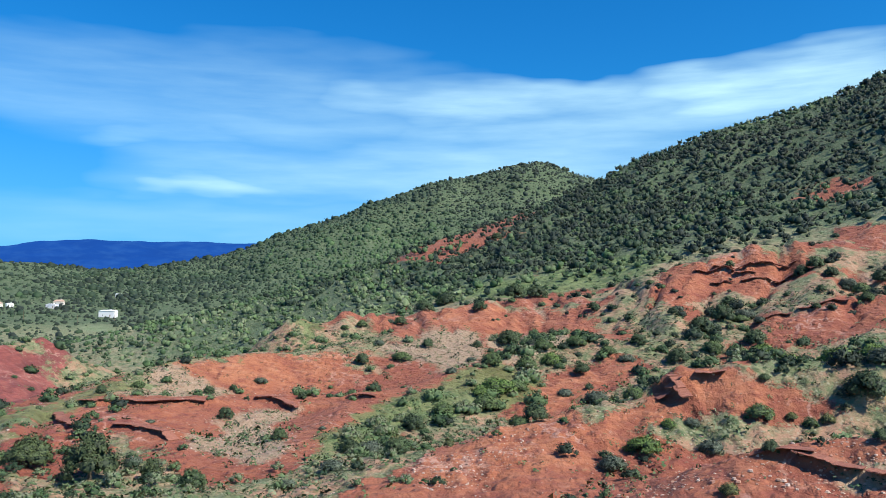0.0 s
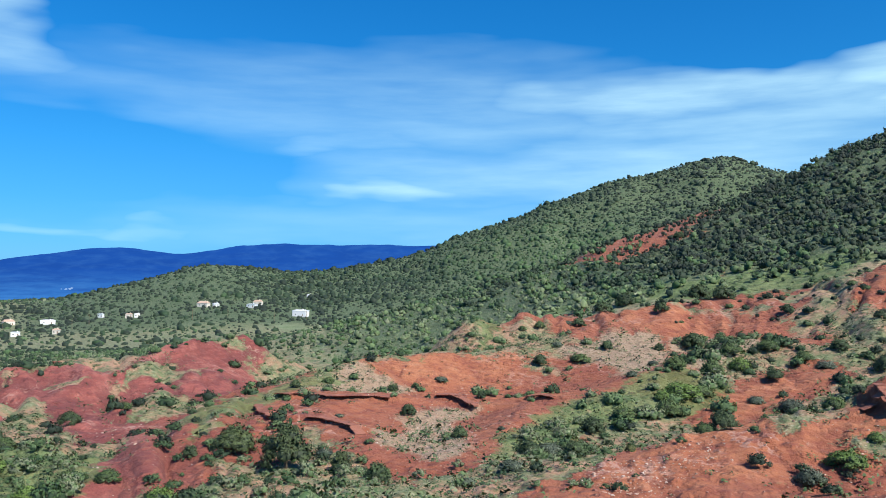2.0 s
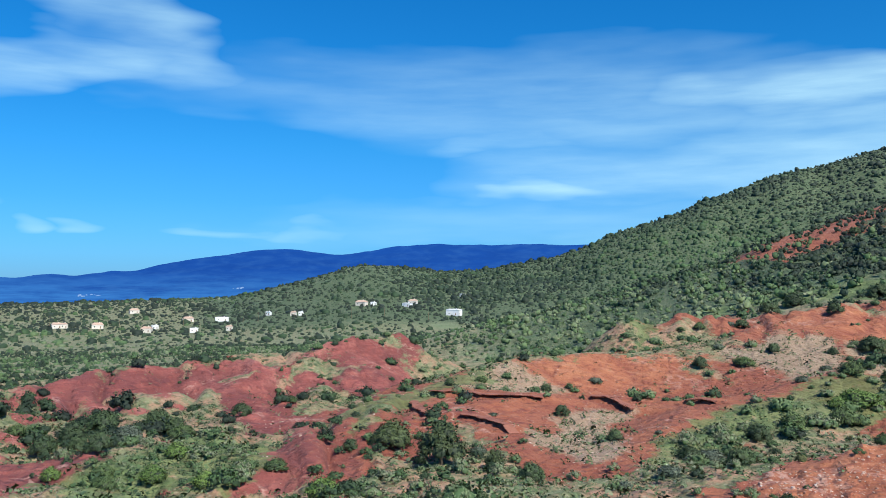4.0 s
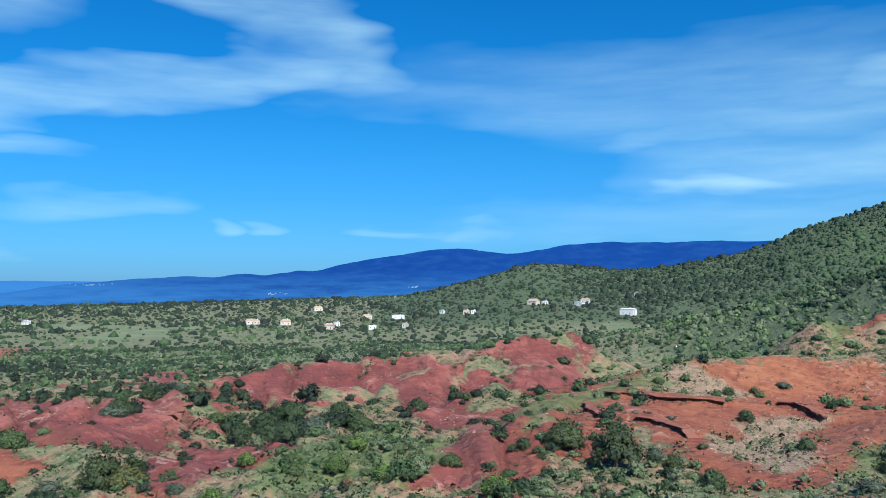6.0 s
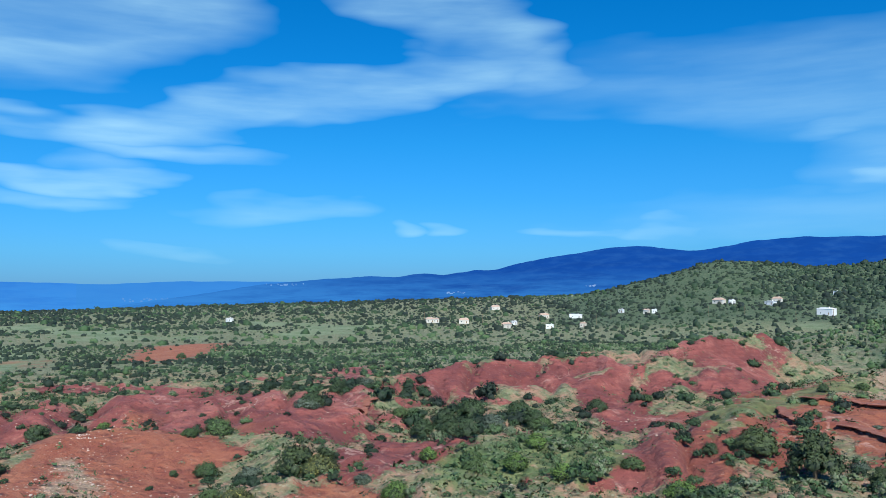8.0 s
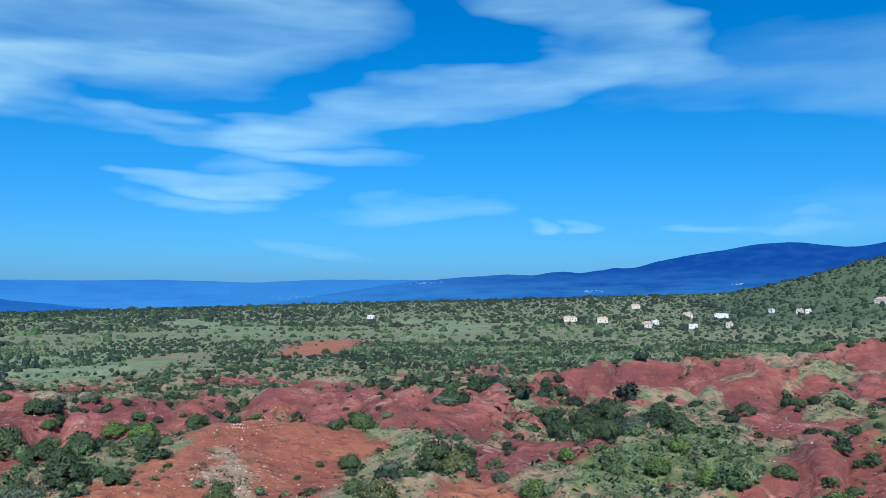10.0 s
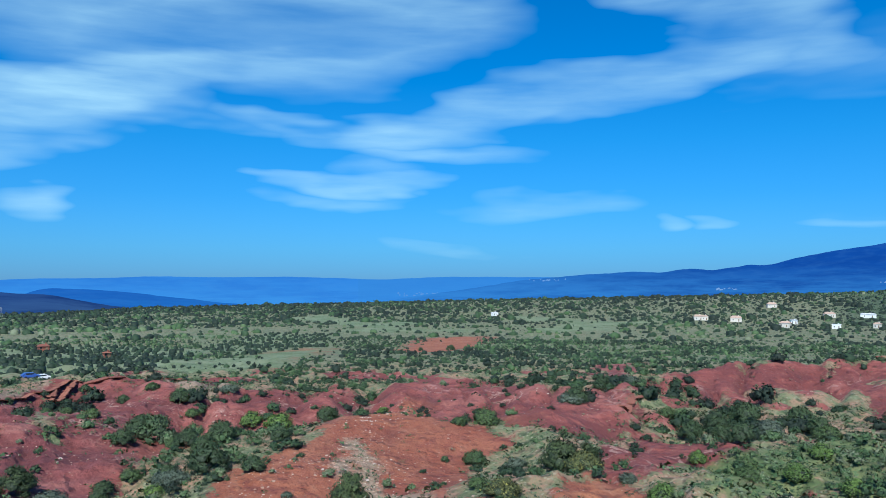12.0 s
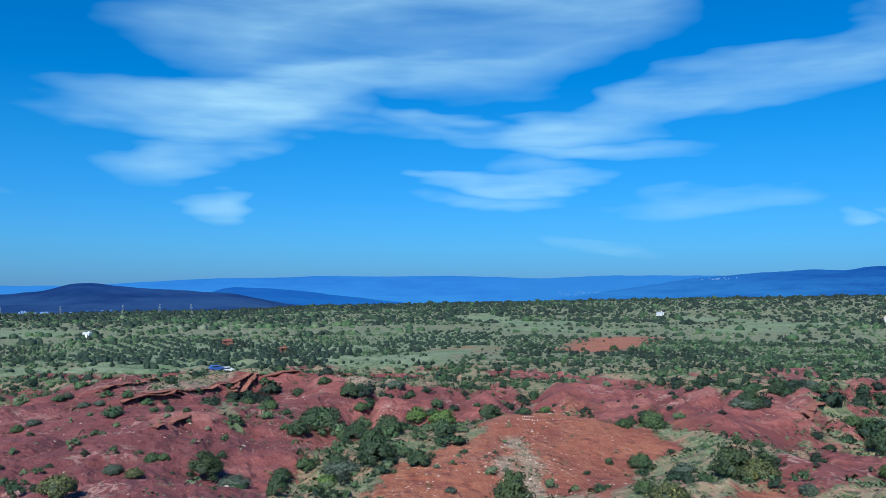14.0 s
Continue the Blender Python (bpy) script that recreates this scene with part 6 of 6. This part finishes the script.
x, y = np.meshgrid(k, k)
x, y = (x * 0.94 - y * 0.34).ravel(), (x * 0.34 + y * 0.94).ravel()
keep = (np.hypot(x, y) < 900) & (np.degrees(np.arctan2(x, y)) > -110) & (np.degrees(np.arctan2(x, y)) < -60)
x, y = x[keep], y[keep]
g = np.random.default_rng(5)
keep = (GROVE.weight(x, y) > 0.5) & (g.uniform(0, 1, len(x)) < 0.9)
x, y = x[keep], y[keep]
batch("olive_grove", FAR, x + g.normal(0, 0.4, len(x)), y + g.normal(0, 0.4, len(x)), g.uniform(2.6, 3.9, len(x)), g.uniform(0.9, 1.2, len(x)), np.clip(g.normal(0.24, 0.1, len(x)), 0, 1), "rows of small olive trees on the plain", "olive trees")


# ---- far villages, pylons, poles, cars and the stone bars ----
def on_the_far_slope(bearing, degrees, far, deep, foot, crest_degrees):
    """The place on a far range at which the land is seen at that height."""
    zf, zc = EYE + deep * math.tan(radians(foot)), EYE + far * math.tan(radians(crest_degrees))
    for k in range(200):
        f = k / 200
        r = deep + (far - deep) * f
        if zf + (zc - zf) * f ** 1.2 >= EYE + r * math.tan(radians(degrees)):
            break
    x, y, _ = polar(bearing, r)
    return x, y, zf + (zc - zf) * f ** 1.2


# walls that glow without lamps, the distant haze put into their colour
FAR_WALLS = glow("far_walls", (0.26, 0.42, 0.72), (0.3, 0.46, 0.75), (0.16, 0.3, 0.6), -100, 100, 0.6)


def village(label, spots, size):
    """Tiny far houses, too many to tell apart."""
    v, f, n = [], [], 0
    for x, y, z in spots:
        w, h = size * r3.uniform(0.6, 1.6), size * r3.uniform(0.4, 0.8)
        c, s = math.cos(r3.uniform(0, 3)), math.sin(r3.uniform(0, 3))
        for dz in (-h, h):
            for dx, dy in ((-1, -1), (1, -1), (1, 1), (-1, 1)):
                v.append((x + w * 0.5 * (dx * c - dy * s), y + w * 0.5 * (dx * s + dy * c), z + dz))
        v.append((x, y, z + h * 1.5))
        for k in range(4):
            j = (k + 1) % 4
            f += [(n + k, n + j, n + 4 + j), (n + k, n + 4 + j, n + 4 + k), (n + 4 + k, n + 4 + j, n + 8)]
        n += 9
    return tagged(new("far_village", mesh_of("far_village", np.array(v), np.array(f), FAR_WALLS)), label, "village", kind="stuff")


village("white houses of a village under the dark hill", [on_the_far_slope(r3.uniform(-105, -103.2) if k < 16 else r3.uniform(-102.5, -99.6), r3.uniform(-2.1, -1.9), 2600, 1500, -3.0, -0.4) for k in range(46)], 3.6)
village("pale specks of a town in the blue valley", [on_the_far_slope(r3.gauss(-66.8, 1.3), r3.uniform(-0.95, -0.7), 4850, 4500, -1.0, 0.4) for k in range(40)], 7)
village("pale specks of a hamlet on the far slope", [on_the_far_slope(r3.gauss(-58.7, 0.6), r3.uniform(0.15, 0.28), 4600, 3600, -1.5, 0.72) for k in range(14)], 4.5)
village("pale specks of farms under the blue mountains", [on_the_far_slope(r3.gauss(-46.6, 0.5), r3.uniform(-0.5, -0.38), 4600, 3600, -1.5, 0.95) for k in range(12)] + [on_the_far_slope(r3.gauss(-37.3, 0.25), r3.uniform(0.0, 0.1), 4600, 3600, -1.5, 2.5) for k in range(6)], 7)


def pylon():
    ob = tagged(new("pylon"), "grey steel lattice pylon of a power line", "pylon", "power line")
    bm = bmesh.new()
    for sx, sy in ((-1, -1), (1, -1), (1, 1), (-1, 1)):
        for k in range(4):
            z0, z1 = k * 5.5, (k + 1) * 5.5
            w0, w1 = 2.2 * (1 - z0 / 26), 2.2 * (1 - z1 / 26)
            a = [bm.verts.new((sx * w0 + dx, sy * w0 + dy, z0)) for dx, dy in ((-0.12, -0.12), (0.12, -0.12), (0.12, 0.12), (-0.12, 0.12))]
            b = [bm.verts.new((sx * w1 + dx, sy * w1 + dy, z1)) for dx, dy in ((-0.12, -0.12), (0.12, -0.12), (0.12, 0.12), (-0.12, 0.12))]
            for i in range(4):
                bm.faces.new((a[i], a[(i + 1) % 4], b[(i + 1) % 4], b[i]))
    solid("mast", bm, STEEL, ob)
    for z, w in ((15, 3.6), (18, 3.0), (21, 2.2)):
        bm = bmesh.new()
        box(bm, -w, -0.12, z, w, 0.12, z + 0.25)
        solid("cross_arm", bm, STEEL, ob)
    return ob


first = None
for bearing, far in [(-106.0, 1150), (-102.6, 1120), (-98.9, 1100), (-96.6, 1090), (-94.6, 1080)]:
    x, y, _ = polar(bearing, far)
    m = pose(x, y, float(height(x, y)) - 0.3, 0, 0, 40 - bearing) @ Matrix.Scale(0.62, 4)
    if first is None:
        first = pylon()
        first.matrix_basis = m
    else:
        copy_thing(first, m @ Matrix.Scale(1 / 0.62, 4))


def pole():
    ob = tagged(new("utility_pole"), "weathered wooden utility pole with one cross bar", "pole", "poles on the plain")
    bm = bmesh.new()
    bmesh.ops.create_cone(bm, cap_ends=True, segments=7, radius1=0.2, radius2=0.13, depth=10.5, matrix=Matrix.Translation((0, 0, 4.7)))
    solid("post", bm, WOOD, ob)
    bm = bmesh.new()
    box(bm, -0.9, -0.07, 9.1, 0.9, 0.07, 9.25)
    solid("cross_bar", bm, WOOD, ob)
    return ob


first = None
for bearing, far in [(-54.7, 820), (-49.0, 830), (-44.9, 800), (-40.9, 800), (-36.0, 820), (-29.6, 800), (-27.3, 790), (-24.2, 780), (-22.0, 800), (-37.0, 780)]:
    x, y, _ = polar(bearing, far)
    m = pose(x, y, float(height(x, y)), 0, 0, r3.uniform(0, 180))
    if first is None:
        first = pole()
        first.matrix_basis = m
    else:
        copy_thing(first, m)


def car(paint, words):
    ob = tagged(new("car"), words, "car", "parked cars")
    bm = bmesh.new()
    side = [(-2.0, 0.35), (2.0, 0.35), (2.05, 0.8), (1.2, 0.95), (0.6, 1.45), (-1.3, 1.48), (-1.95, 0.95)]
    a, b = [[bm.verts.new((x, y * (0.85 if z > 1 else 1), z)) for x, z in side] for y in (-0.85, 0.85)]
    for k in range(7):
        bm.faces.new((a[k], a[(k + 1) % 7], b[(k + 1) % 7], b[k]))
    bm.faces.new(a[::-1])
    bm.faces.new(b)
    body = solid("body", bm, paint, ob)
    for y in (-0.8, 0.8):
        bm = bmesh.new()
        box(bm, -1.2, y - 0.02, 0.98, 0.65, y + 0.02, 1.36)
        solid("window", bm, GLASS, body)
    for x in (-1.25, 1.3):
        for y in (-0.82, 0.82):
            bm = bmesh.new()
            bmesh.ops.create_cone(bm, cap_ends=True, segments=12, radius1=0.33, radius2=0.33, depth=0.22, matrix=Matrix.Translation((x, y, 0.33)) @ Matrix.Rotation(math.pi / 2, 4, "X"))
            solid("wheel", bm, TYRE, ob)
    return ob


TYRE, BLUE = plain("tyre_rubber", (0.03, 0.03, 0.03)), plain("blue_paint", (0.05, 0.12, 0.4), 0.3)
for bearing, far, paint, words in [(-92.9, 222, BLUE, "dark blue car parked on the dirt road"), (-92.2, 227, WHITE, "white car parked on the dirt road")]:
    x, y, _ = polar(bearing, far)
    car(paint, words).matrix_basis = pose(x, y, float(height(x, y)), 0, 0, r3.uniform(0, 40) - bearing)

PEBBLES = [mesh_of("stone", v, f, CREAM) for v, f, _, _ in CHIPS]
# two bars of pale stones laid on the mound
for bearing, far, wide in [(-71.45, 92.3, 1.4), (-71.3, 91.2, 1.8)]:
    cx, cy, _ = polar(bearing, far)
    ob = tagged(new("stone_bar"), "bar of small white stones laid on the red mound", "stone marking", "stone bars on the mound")
    ob.location = (cx, cy, float(height(cx, cy)))
    ca, sa = math.cos(radians(-bearing)), math.sin(radians(-bearing))
    for k in range(int(wide * 12)):
        u, v = r3.uniform(-0.5, 0.5) * wide, r3.uniform(-0.28, 0.28)
        x, y = cx + u * ca - v * sa, cy + u * sa + v * ca
        me = PEBBLES[k % len(PEBBLES)]
        s = part("stone", me, ob)
        s.matrix_basis = Matrix.Translation((x - cx, y - cy, float(height(x, y)) - ob.location.z)) @ Matrix.Rotation(r3.uniform(0, 6), 4, "Z") @ Matrix.Scale(r3.uniform(0.1, 0.18), 4)
